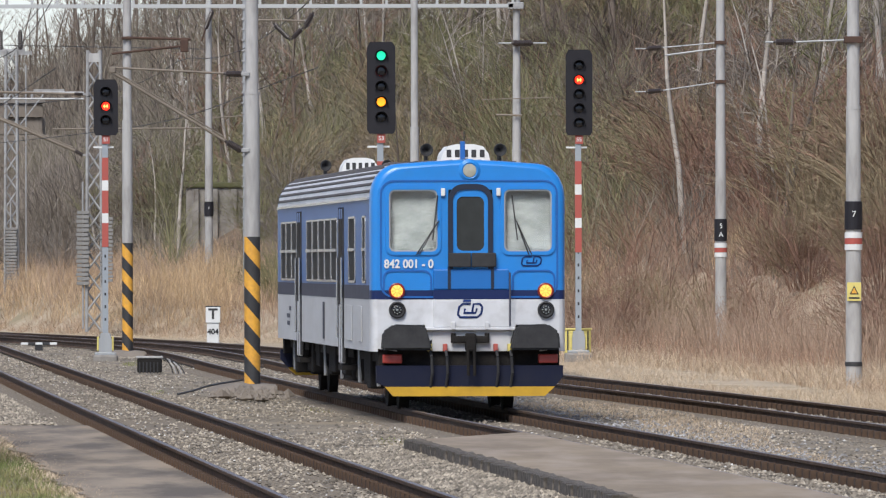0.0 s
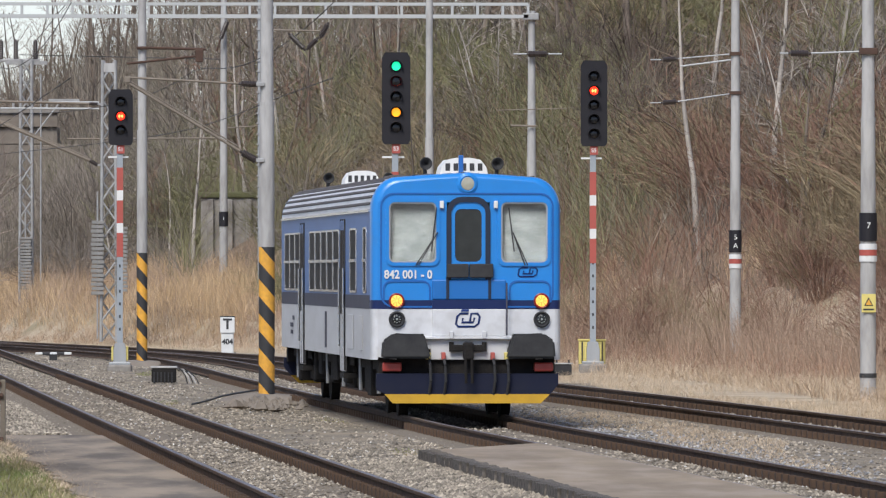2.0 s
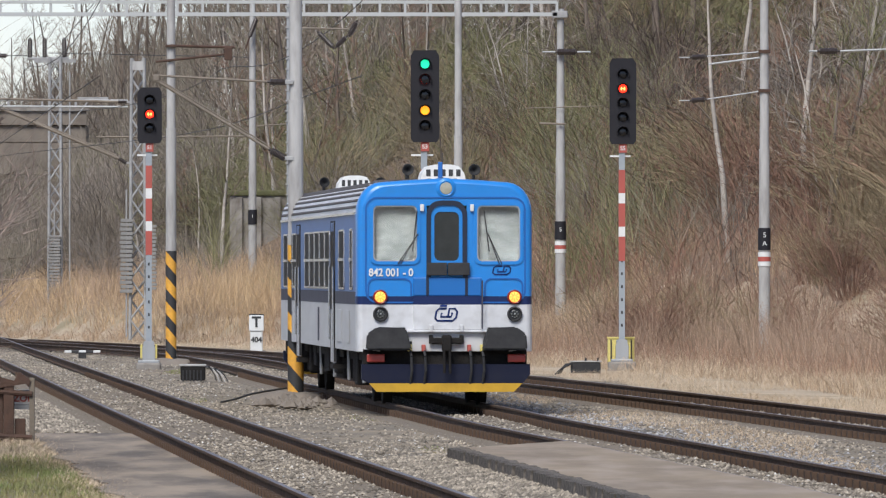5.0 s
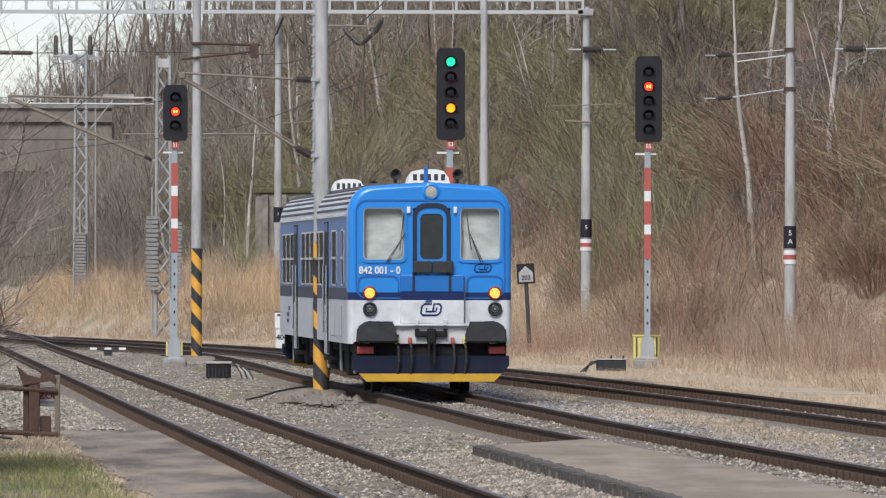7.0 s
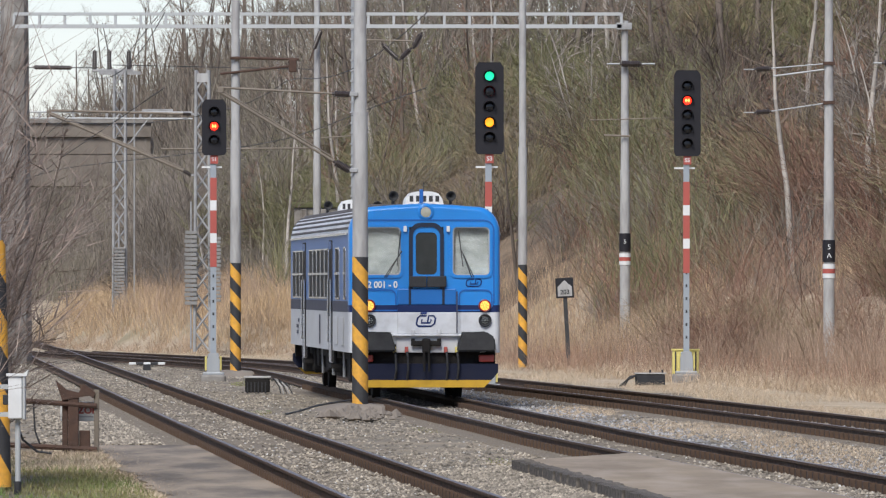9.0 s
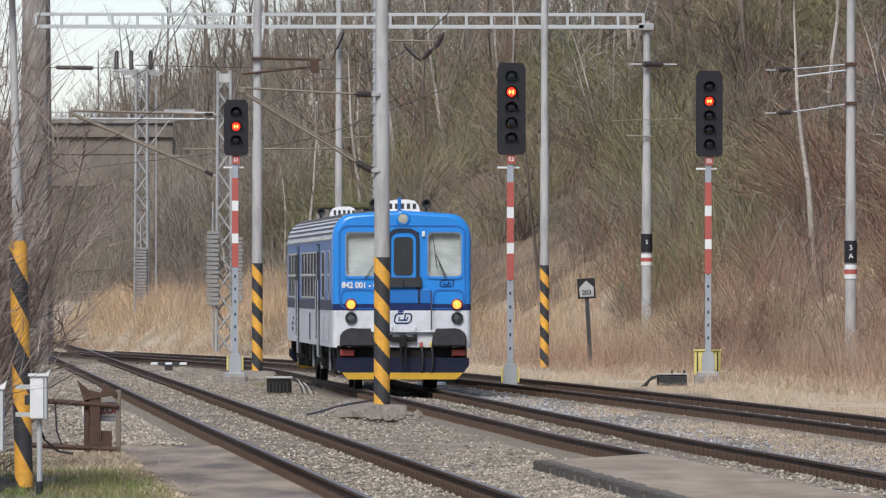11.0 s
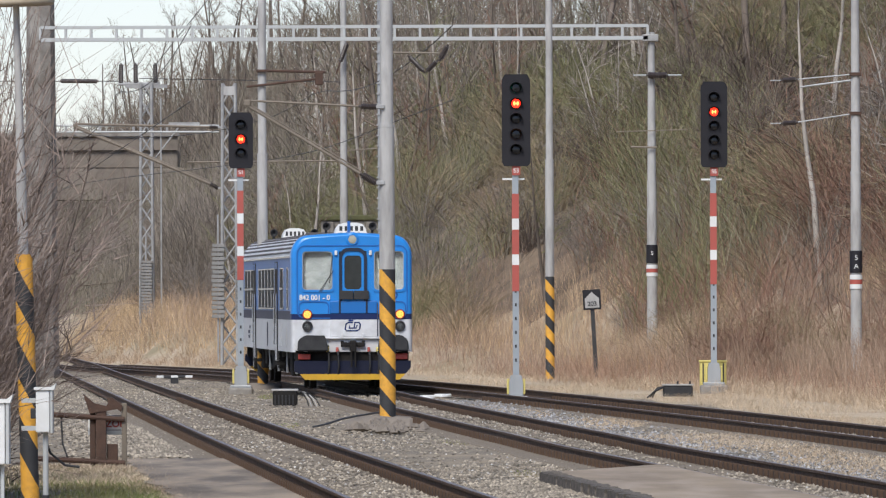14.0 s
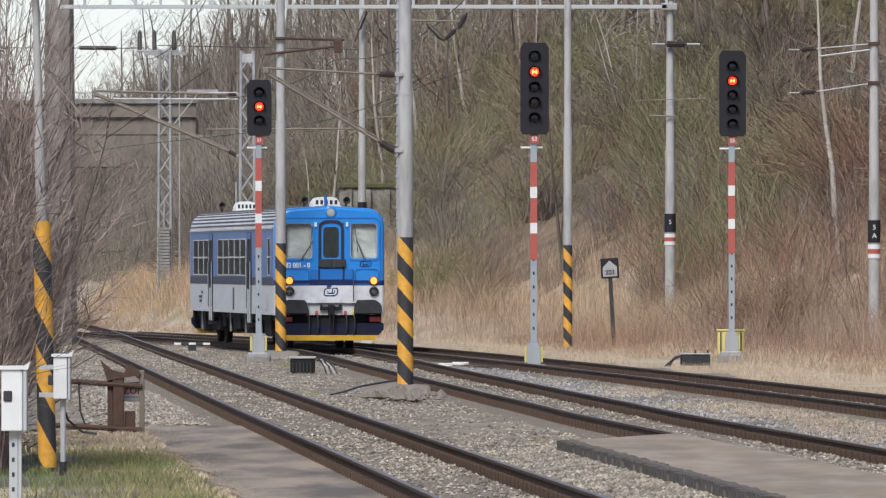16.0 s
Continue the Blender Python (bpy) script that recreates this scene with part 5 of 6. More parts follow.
def side_arm():
    c = thing("bracket_arm", pose(-4.04, 229.5, 0), "dark bracket arm clamped to a striped mast", "bracket arm")
    rod(c, [(0, -.15, 7.70), (1.58, -.15, 7.66)], .035, "rust", "upper_bar")
    rod(c, [(-.38, -.15, 7.30), (1.45, -.15, 7.50)], .03, "rust", "lower_bar")
    part("hanger", boxed(1.32, 1.52, -.2, -.1, 7.34, 7.66, .02), M["rust"], c)
    part("clamp", boxed(-.14, .14, -.2, .14, 7.66, 7.73, .02), M["rust"], c)
    d = thing("registration_arm", pose(-2.85, 325, 0), "thin registration arm held by the slim mast", "registration arm")
    rod(d, [(.0, 0, 6.85), (-5.5, 0, 6.82)], .03, "arm", "tube")
    rod(d, [(-4.6, 0, 6.80), (-4.6, 0, 6.45)], .03, "arm", "dropper")
    rod(d, [(0, 0, 7.20), (1.5, 0, 7.30)], .022, "arm", "stay")
    e = thing("feeder_insulator", pose(0, 0, 0), "hanging feeder insulators behind the near mast", "insulator")
    y = 170
    rod(e, [(-.70, y, 6.58), (.28, y, 6.56)], .018, "arm", "bar")
    insulator(e, (.30, y, 6.46), (.42, y, 6.68))
    rod(e, [(.42, y, 6.68), (.56, y, 6.80)], .012, "arm", "bar")
    insulator(e, (-.02, y, 6.24), (-.26, y, 6.48), .05)
    insulator(e, (.06, y, 6.24), (.22, y, 6.40), .05)
    f = thing("feeder_insulator", pose(0, 0, 0), "dark insulator on the slim mast", "insulator")
    insulator(f, (-2.95, 324.6, 10.35), (-2.72, 324.6, 10.95), .09)
    rod(f, [(-2.95, 324.6, 10.35), (-3.1, 324.6, 9.9)], .03, "rust", "bar")
    # mast 5, 5A and 7
    g = thing("line_insulator", pose(6.45, 262, 0), "insulated line fitting on the portal mast", "insulator")
    insulator(g, (-.10, -.25, 8.32), (.42, -.25, 8.32), .10)
    rod(g, [(-.52, -.25, 8.32), (-.10, -.25, 8.32)], .025, "mast_grey", "bar")
    rod(g, [(.42, -.25, 8.32), (.85, -.25, 8.32)], .025, "mast_grey", "bar")
    rod(g, [(-1.0, -.2, 6.72), (1.0, -.2, 6.78)], .015, "arm", "bar")
    rod(g, [(-.6, -.2, 6.29), (.15, -.2, 6.27)], .03, "arm", "bar")
    h = thing("line_insulator", pose(10.11, 216.3, 0), "two insulated stays on a concrete mast", "insulator")
    for z0, z1 in ((7.11, 7.25), (6.10, 6.33)):
        insulator(h, (-1.70, 0, z0), (-1.40, 0, z0 + .02), .065)
        rod(h, [(-1.40, 0, z0 + .02), (0, 0, z1)], .016, "mast_grey", "bar")
        rod(h, [(-2.0, 0, z0), (-1.7, 0, z0)], .014, "mast_grey", "bar")
        part("clamp", boxed(-.14, .14, -.14, .14, z1 - .04, z1 + .04, .01), M["rust"], h)
    rod(h, [(-1.3, 0, 6.95), (0, 0, 7.12)], .022, "mast_grey", "strut")
    k = thing("line_insulator", pose(10.36, 169.4, 0), "insulated stay on a concrete mast", "insulator")
    insulator(k, (-1.42, 0, 6.14), (-1.10, 0, 6.14), .065)
    rod(k, [(-1.10, 0, 6.14), (0, 0, 6.18)], .018, "mast_grey", "bar")
    rod(k, [(-1.62, 0, 6.14), (-1.42, 0, 6.14)], .018, "mast_grey", "bar")
    part("clamp", boxed(-.17, .17, -.17, .17, 6.12, 6.24, .01), M["rust"], k)


side_arm()


def make_portal():
    p = thing("portal_beam", pose(0, 262, 0), "pale lattice portal beam spanning the tracks", "portal beam")
    x0, x1, zb, zt = -10.9, 6.35, 9.39, 9.74
    for yy in (-.16, .16):
        part("bottom_chord", boxed(x0, x1, yy - .04, yy + .04, zb - .05, zb + .05), M["white_grey"], p)
        part("top_chord", boxed(x0, x1, yy - .04, yy + .04, zt - .04, zt + .04), M["white_grey"], p)
    n = 24
    me = None
    for k in range(n + 1):
        x = x0 + (x1 - x0) * k / n
        if me is None:
            o = part("batten", boxed(-.035, .035, -.19, .19, zb, zt), M["white_grey"], p, m=pose(x, 0, 0))
            me = o.data
        else:
            share("batten", me, p, pose(x, 0, 0))
    part("end_bracket", boxed(x1 - .15, x1 + .30, -.2, .2, zb - .10, zb + .10, .02), M["lattice"], p)
    col = thing("concrete_column", pose(-11.0, 264.5, 0), "broad stained concrete column behind bare bushes", "column")
    bm = bmesh.new()
    tube(bm, (0, 0, -.5), (0, 0, 12), .52, .38, 8)
    part("shaft", bm, M["concrete"], col)


M["white_grey"] = mat("pale_galvanised", (0.43, 0.44, 0.43), 0.6, .1, second=(0.45, 0.46, 0.45), scale=2)
make_portal()


def lattice_mast(x, y, z0, top, w0, w1, label):
    m = thing("lattice_mast", pose(x, y, z0), label, "lattice mast", "lattice masts")
    h = top - z0
    for sx in (-1, 1):
        for sy in (-1, 1):
            rod(m, [(sx * w0 / 2, sy * w0 / 2, 0), (sx * w1 / 2, sy * w1 / 2, h)], .052, "lattice", "leg")
    n = int(h / .62)
    for k in range(n):
        a, b = h * k / n, h * (k + 1) / n
        wa, wb = (w0 + (w1 - w0) * k / n) / 2, (w0 + (w1 - w0) * (k + 1) / n) / 2
        s = 1 if k % 2 else -1
        rod(m, [(-s * wa, -wa, a), (s * wb, -wb, b)], .034, "lattice", "brace")
        rod(m, [(s * wa, wa, a), (-s * wb, wb, b)], .034, "lattice", "brace")
    return m


def counterweight(m, x, z0, z1, r):
    rod(m, [(x, -.3, z0 - 1.4), (x, -.3, z1 + .9)], .03, "lattice", "guide_rod")
    n = 17
    step = (z1 - z0) / n
    for k in range(n):
        part("weight", boxed(-r, r, -.13, .13, 0, step - .03, .012), M["weight"], m, "" if k else "stacked tensioning weight", pose(x + .018 * math.sin(k * 2.1), -.3, z0 + step * k))


M["weight"] = mat("weathered_weight", (0.27, 0.265, 0.25), .9, second=(.16, .155, .145), scale=5)
lm1 = lattice_mast(-9.95, 330, .9, 9.75, .46, .38, "grey lattice mast carrying three upright insulators")
part("crossarm", boxed(-.75, .75, -.1, .1, 8.65, 8.78), M["lattice"], lm1)
for xx in (-1.0, -.42, .36):
    insulator(lm1, (xx * .9, 0, 8.84), (xx * .9, 0, 9.5), .085)
rod(lm1, [(-1.0, 0, 8.8), (.5, 0, 8.8)], .06, "lattice", "bar")
part("switch_arm", boxed(.8, 1.9, -.05, .05, 7.3, 7.42), M["lattice"], lm1)
rod(lm1, [(.2, 0, 6.0), (1.2, 0, 7.3)], .03, "lattice", "strut")
rod(lm1, [(.52, 0, .4), (.52, 0, 8.3)], .03, "lattice", "leg")
counterweight(lm1, -.02, .6, 2.5, .22)
lm2 = lattice_mast(-6.25, 295, -.1, 8.9, .5, .40, "grey lattice tensioning mast with counterweights")
part("top_panel", boxed(-.21, .21, -.24, -.22, 8.62, 8.9), M["mast"], lm2)
counterweight(lm2, -.36, 1.5, 3.9, .20)
counterweight(lm2, .40, 1.6, 3.7, .19)
slim = thing("signal_cable_mast", pose(-1.45, 300, 0), "slim ribbed steel mast behind the near post", "mast")
rod(slim, [(0, 0, -.2), (0, 0, 12)], .075, "mast_grey", "pole")
for k in range(26):
    part("rung", boxed(-.11, .11, -.1, -.06, 3.2 + .34 * k, 3.25 + .34 * k), M["lattice"], slim)


def wires():
    w = thing("overhead_wire", pose(0, 0, 0), "thin overhead wires above the tracks", "overhead wire", "", "")
    for line, off in ((line_a, 0), (line_b, .1)):
        for z, sag in ((5.7, .0), (7.2, .5)):
            pts = []
            for y in np.arange(170, 440, 6.0):
                ph = ((y - 166) % 62) / 62
                pts.append((line(y) + off, y, z - sag * 4 * ph * (1 - ph)))
            rod(w, pts, .009, "black", "wire")
    rod(w, [(-10.2, 330, 9.9), (-3.0, 328, 9.7)], .014, "black", "wire")
    rod(w, [(-20, 331, 9.85), (-10.8, 330, 9.8)], .014, "black", "wire")
    insulator(w, (-13.0, 330.2, 9.82), (-11.7, 330, 9.8), .085)
    rod(w, [(-9.6, 330, 10.4), (-6.4, 280, 11.3)], .014, "black", "wire")
    for z in (6.55, 6.75):
        rod(w, [(-13.4, 297, z + .86), (-6.6, 296, z + .82)], .03, "white_grey", "wire")


wires()


# ---- bridge and walls in the distance ----
def far_works():
    b = thing("road_bridge", pose(0, 470, 0), "old stained road bridge beyond the bend, with a railing", "bridge")
    part("deck", boxed(-26, -12.5, -3, 3, 8.6, 9.5, .05), M["old_stone"], b)
    part("parapet", boxed(-26, -12.5, -3.2, -2.9, 9.5, 10.2), M["old_stone"], b)
    part("cornice", boxed(-26, -12.4, -3.35, -2.85, 10.2, 10.38), M["concrete"], b)
    for k in range(8):
        part("railing_post", boxed(-25 + 1.7 * k, -24.88 + 1.7 * k, -3.1, -3.0, 10.38, 10.8), M["lattice"], b)
    part("rail_bar", boxed(-26, -12.5, -3.1, -3.02, 10.72, 10.8), M["white_grey"], b)
    part("girder", boxed(-26, -13, -2.95, 2.7, 7.0, 8.6), M["old_stone"], b)
    part("pier", boxed(-23, -21.6, -2.4, 2.4, -.5, 7.0, .1), M["old_stone"], b, "stained masonry pier")
    part("abutment", boxed(-14.0, -11.2, -3, 3, -.5, 8.6, .1), M["old_stone"], b)
    r = thing("retaining_wall", pose(-2.75, 338, 3.3), "mossy ruined concrete wall on the bank", "wall")
    w = bmesh.new()
    box(w, -1.05, 1.05, 0, .5, -1.0, 1.55, .04)
    part("wall_block", w, M["concrete"], r)
    part("coping", boxed(-1.15, 1.15, -.1, .6, 1.55, 1.75, .05), M["moss"], r, "mossy coping")
    for x in (-.7, 0, .7):
        part("buttress", boxed(x - .12, x + .12, -.2, .0, -1.0, 1.5, .03), M["concrete"], r)


M["moss"] = mat("moss", (0.12, 0.12, 0.05), .95, second=(.07, .07, .035), scale=4, bump=.6)
far_works()


# ---- platforms ----
def strip(name, edges, y0, y1, z0, z1, material, label, step=1.5, far_skew=0.0):
    """A slab between two lines x(y)."""
    ys = list(np.arange(y0, y1, step)) + [y1]
    vs, fs = [], []
    for y in ys:
        a, b = edges[0](y), edges[1](y)
        yb = y + far_skew * (y - y0) / (y1 - y0)
        vs += [(a, y, z0), (a, y, z1), (edges[1](yb), yb, z1), (edges[1](yb), yb, z0)]
    for j in range(len(ys) - 1):
        for i in range(4):
            n = (i + 1) % 4
            fs.append((j * 4 + i, j * 4 + n, (j + 1) * 4 + n, (j + 1) * 4 + i))
    fs += [(3, 2, 1, 0), tuple(len(vs) - 4 + i for i in range(4))]
    ob = new(name, mesh_of(name, vs, fs, material))
    return tagged(ob, label, "platform", kind="structure")


plat_right = strip("platform_island", (lambda y: line_a(y) + 2.30, lambda y: line_b(y) - .84), 30, 108.4, -.3, .02, M["platform"], "worn tarmac island platform with crumbling stone edge", far_skew=4.6)
plat_left = strip("platform_side", (lambda y: line_a(y) - 2.32 + .22 * noise.noise((y * .3, 0, 7.0)) + .12 * noise.noise((y * 1.1, 0, 0)), lambda y: line_a(y) - .86), 30, 128, -.3, -.15, M["platform_dark"], "low worn tarmac platform strip beside the main track", step=.4)
rngp = random.Random(5)
EDGE = []
for k in range(4):
    b = bmesh.new()
    box(b, -.10, .10, -.235, .235, -.15, .03, .010)
    for v in b.verts:
        v.co += Vector((noise.noise(v.co * 5 + Vector((k * 3, 0, 0))) * .022, 0, noise.noise(v.co * 4 + Vector((0, k * 7, 0))) * .014))
    me = bpy.data.meshes.new("edge_stone")
    b.to_mesh(me)
    b.free()
    me.materials.append(M["edge"])
    EDGE.append(me)
part("plinth", boxed(-.1, .1, -.1, .1, -.3, -.1), M["edge"], plat_right, m=pose(1.45, 108.2, 0))
for k in range(54):
    y = 82.3 + k * .488
    share("edge_stone", rngp.choice(EDGE), plat_right, pose(line_a(y) + 2.20 + rngp.uniform(-.02, .02), y, .0, 0, rngp.uniform(-3, 3), 3.3))
# Solid black block takes the place of shade inside the open platform end.
part("hollow_shade", boxed(1.42, 1.60, 108.3, 108.7, -.3, -.02, .02), M["black"], plat_right, "black block drawn for the shade in the hollow under the edge")


# ---- trackside things ----
def t_sign():
    s = thing("marker_post", pose(-2.11, 252.9, -.15), "white concrete marker with a black T and figures", "marker post")
    part("block", boxed(-.17, .17, -.1, .1, 0, .62, .03), M["white"], s)
    h = part("board", boxed(-.20, .20, -.13, -.04, .60, 1.04, .02), M["white"], s, "white board with a black letter")
    writing("letter", "T", .40, M["black"], h, (0, -.135, .84), .012)
    part("rim", boxed(-.21, .21, -.12, .02, 1.02, 1.07, .01), M["black"], h)
    writing("figures", "404", .20, M["black"], s, (0, -.105, .36), .008)


def km_sign():
    s = thing("distance_sign", pose(4.58, 247, -.1, 0, -3.2), "black sign with a pale house-shaped plate on a dark leaning post", "sign")
    part("post", boxed(-.055, .055, -.05, .05, -.2, 2.0, .01), M["black"], s)
    b = part("board", boxed(-.24, .24, -.08, -.05, 1.80, 2.34, .01), M["sig_black"], s, "black backing board")
    pl = slab(bmesh.new(), [(-.19, 1.85), (.19, 1.85), (.19, 2.10), (0, 2.28), (-.19, 2.10)], -.09, -.081)
    part("plate", pl, M["mast"], b, "pale house-shaped plate")
    writing("figures", "203", .17, M["black"], b, (.0, -.0935, 1.955), .004)


def box_things():
    c = thing("cable_box", pose(-2.95, 193.8, -.2), "dark cable junction box with a pale lid and loose cables", "cable box")
    part("body", boxed(-.26, .26, -.2, .2, 0, .30, .03), M["under"], c)
    part("lid", boxed(-.28, .28, -.22, .22, .30, .345, .012), M["mast"], c, "pale lid")
    for k in range(6):
        part("rib", boxed(-.22 + .075 * k, -.19 + .075 * k, -.215, -.2, -.02, .22), M["rubber"], c)
    for k in range(5):
        pts = [(.2 + .06 * k, -.05 - .03 * k, .28), (.34 + .05 * k, -.1, .30 - .02 * k), (.46 + .05 * k, -.2, .12), (.50 + .06 * k, -.25, -.03)]
        rod(c, pts, .013, "mast" if k % 2 else "rubber", "cable")
    d = thing("cable_box", pose(5.55, 205.5, -.18), "low dark cable box with hoses beside the signal", "cable box")
    part("body", boxed(-.26, .40, -.25, .25, 0, .25, .03), M["rubber"], d)
    part("lid", boxed(-.28, .42, -.27, .27, .25, .28, .01), M["mast"], d, "pale lid")
    for k in range(4):
        rod(d, [(-.24, -.1 * k, .22), (-.38 - .03 * k, -.1 * k, .20 - .03 * k), (-.50 - .04 * k, -.1 * k, -.02)], .018, "rubber", "hose")
    for xx in (.05, .32):
        part("stud", boxed(xx, xx + .04, -.1, -.05, .28, .35), M["rubber"], d)
    e = thing("signal_cabinet", pose(6.71, 214.9, .0), "pale yellow cabinet behind the signal post", "cabinet")
    part("body", boxed(-.31, .31, .1, .45, -.05, .52, .03), M["pale_yellow"], e)
    part("lid", boxed(-.33, .33, .08, .47, .52, .56, .01), M["pale_yellow"], e)
    for xx in (-.25, .22):
        part("strap", boxed(xx, xx + .03, .085, .1, .0, .5), M["black"], e)
    f = thing("point_lever", pose(-6.6, 242.6, -.02), "white and black point counterweight lever lying by the track", "point lever")
    for k, cc in enumerate(("white", "black", "white", "black", "white")):
        part("segment", boxed(-.47 + .19 * k, -.285 + .19 * k, -.045, .045, -.035 + (.006 if cc == "white" else 0), .035, .012), M[cc], f)
    part("stand", boxed(-.1, .1, -.1, .1, -.18, -.02), M["rubber"], f)
    g = thing("cable", pose(0, 0, 0), "black cable lying from the mast across the ballast", "cable")
    pts = [(-1.9, 156, -.12), (-1.7, 158, -.10), (-1.45, 160, -.04), (-1.2, 162.5, -.02), (-.85, 165.5, .0)]
    rod(g, pts, .018, "black", "strand")


def left_cabinets():
    a = thing("control_box", pose(-4.12, 100, -.15), "white steel control box on a thin post in grass", "control box")
    part("post", tubed((0, 0, -.1), (0, 0, .82), .03, n=10), M["white_grey"], a)
    part("boot", tubed((0, 0, -.05), (0, 0, .10), .04, n=10), M["black"], a)
    b = part("case", boxed(-.10, .05, -.12, .12, .78, 1.24, .012), M["white"], a, "white case")
    part("door", boxed(.055, .085, -.125, .125, .77, 1.25, .008), M["white_grey"], b)
    roofm = slab(bmesh.new(), [(-.12, 1.24), (.10, 1.24), (.12, 1.31), (.06, 1.27), (-.12, 1.27)], -.14, .14)
    part("hood", roofm, M["white"], a, "sloping hood")
    for z in (.80, 1.10):
        part("bracket", boxed(-.26, -.09, -.02, .02, z, z + .05), M["white_grey"], a)
    part("lock", boxed(-.16, -.09, -.07, .07, .93, 1.04, .01), M["black"], a)
    rod(a, [(-.02, 0, .75), (.05, .1, .55), (.2, .2, .42), (.36, .2, .40)], .014, "black", "cable")
    c = thing("control_box", pose(-4.02, 87, -.2), "white steel control box on a drilled steel post", "control box")
    pb = bmesh.new()
    box(pb, -.07, .01, -.05, .05, -.1, .75)
    box(pb, .015, .045, -.05, .05, -.1, .75)
    part("post", pb, M["white_grey"], c, "galvanised channel post")
    for k in range(4):
        part("hole", boxed(-.045, -.02, -.054, -.049, .15 + .14 * k, .19 + .14 * k), M["black"], c)
    b = part("case", boxed(-.14, .06, -.14, .14, .72, 1.30, .012), M["white"], c, "white case")
    part("door", boxed(.065, .10, -.145, .145, .72, 1.31, .008), M["white_grey"], b)
    part("hood", slab(bmesh.new(), [(-.16, 1.30), (.11, 1.30), (.135, 1.38), (.07, 1.335), (-.16, 1.335)], -.16, .16), M["white"], c, "sloping hood")
    part("lock", boxed(-.12, -.04, -.155, -.14, 1.0, 1.1, .01), M["black"], b)


def rusty_barrier():
    f = thing("rusty_barrier", pose(-4.2, 122, -.15), "rusty steel barrier with two bars beside the platform", "barrier")
    pb = bmesh.new()
    box(pb, -.16, -.02, -.06, .06, -.05, .80, .012)
    box(pb, -.24, -.165, .0, .07, -.05, .74, .01)
    box(pb, -.015, .13, .0, .05, -.05, .30, .01)
    pb2 = slab(bmesh.new(), [(-.33, .97), (-.18, .84), (-.02, .80), (.05, .92), (.20, .80), (.17, .72), (.13, .76), (-.24, .70)], -.07, .07)
    part("stanchion", pb, M["rust"], f, "broad rusty stanchion")
    part("torn_plate", pb2, M["rust"], f)
    for z, d in ((.64, .08), (.06, .06)):
        rod(f, [(-1.15, 0, z + d), (.22, -.05, z - d * .2)], .035, "rust", "bar")
    part("wood_post", boxed(.18, .25, -.04, .05, -.05, .84, .01), M["sleeper"], f, "grey weathered wooden post")
    s = thing("warning_board", pose(-4.2, 122.25, -.15), "white board with red warning lettering, partly hidden by a post", "warning board")
    b = part("board", boxed(-.27, .19, -.085, -.065, .42, .68, .006), M["white"], s)
    writing("lettering", "POZOR", .125, M["red"], b, (.01, -.088, .56), .004)
    part("bar", boxed(-.10, .17, -.088, -.084, .47, .49), M["mast"], b)
    for x in (-.16, .15):
        part("screw", boxed(x, x + .02, -.09, -.084, .64, .66), M["black"], b)
    rod(f, [(-.62, 0, .66), (-.60, 0, .3), (-.5, 0, .02), (-.42, 0, -.08)], .012, "black", "cable")


t_sign()
km_sign()
box_things()
left_cabinets()
rusty_barrier()


# ---- bushes and grass by the platform ----
M["twig_pale"] = mat("bush_twigs", (0.34, 0.265, 0.215), 0.9, second=(0.11, 0.08, 0.068), scale=2, vary=.4)
BUSH = [tree_meshes(21, 4.6, .045, M["bark"], M["twig_pale"], .42, 4, 16, .12, .75),
        tree_meshes(22, 5.6, .05, M["bark"], M["twig_pale"], .40, 4, 16, .15, .75),
        tree_meshes(23, 3.0, .03, M["bark"], M["twig_pale"], .5, 5, 12, .05, .6)]
for x, y, k, sc, tn in ((-5.35, 94, 1, .9, 20), (-5.3, 103.5, 0, 1.15, 140), (-5.45, 105, 1, 1.1, 250), (-5.6, 108, 1, .9, 60), (-5.35, 106, 2, 1.0, 80), (-5.3, 103.5, 0, 1.0, 290), (-6.1, 112, 0, .85, 170), (-6.6, 116, 0, .85, 100), (-7.0, 121, 1, .75, 310),
                        (-7.8, 126, 0, .8, 10), (-8.6, 138, 1, .8, 190), (-9.6, 152, 0, .9, 300), (-10.4, 165, 1, .9, 45), (-5.6, 99, 2, 1.0, 200),
                        (-11.4, 182, 1, 1.0, 70), (-12.8, 205, 0, 1.1, 130), (-14.2, 228, 1, 1.1, 210), (-6.9, 118, 2, 1.1, 330)):
    plant("bush", BUSH[k], x, y, sc, tn, "leggy bare bush beside the platform", "bush", "bushes by the platform")


CANES = [cane_mesh(61, 3.4, .95, 130, M["twig_pale"], .0075, .7), cane_mesh(62, 4.4, .85, 130, M["twig_pale"], .0085, .4),
         cane_mesh(63, 6.6, .7, 150, M["twig_pale"], .009, .2)]
for x, y, k, sc, tn in ((-5.05, 103, 0, 1.0, 30), (-5.15, 101.5, 1, 1.0, 200), (-5.15, 106, 1, 1.1, 110), (-5.5, 108, 0, 1.1, 290), (-5.6, 112, 1, 1.15, 70), (-5.9, 118, 0, 1.2, 160), (-5.0, 98.5, 0, .6, 240), (-5.15, 105, 2, 1.0, 15), (-5.6, 113, 2, 1.05, 130)):
    plant("bush", CANES[k], x, y, sc, tn, "bushy tangle of arching bare canes beside the platform", "bush", "bushes by the platform")


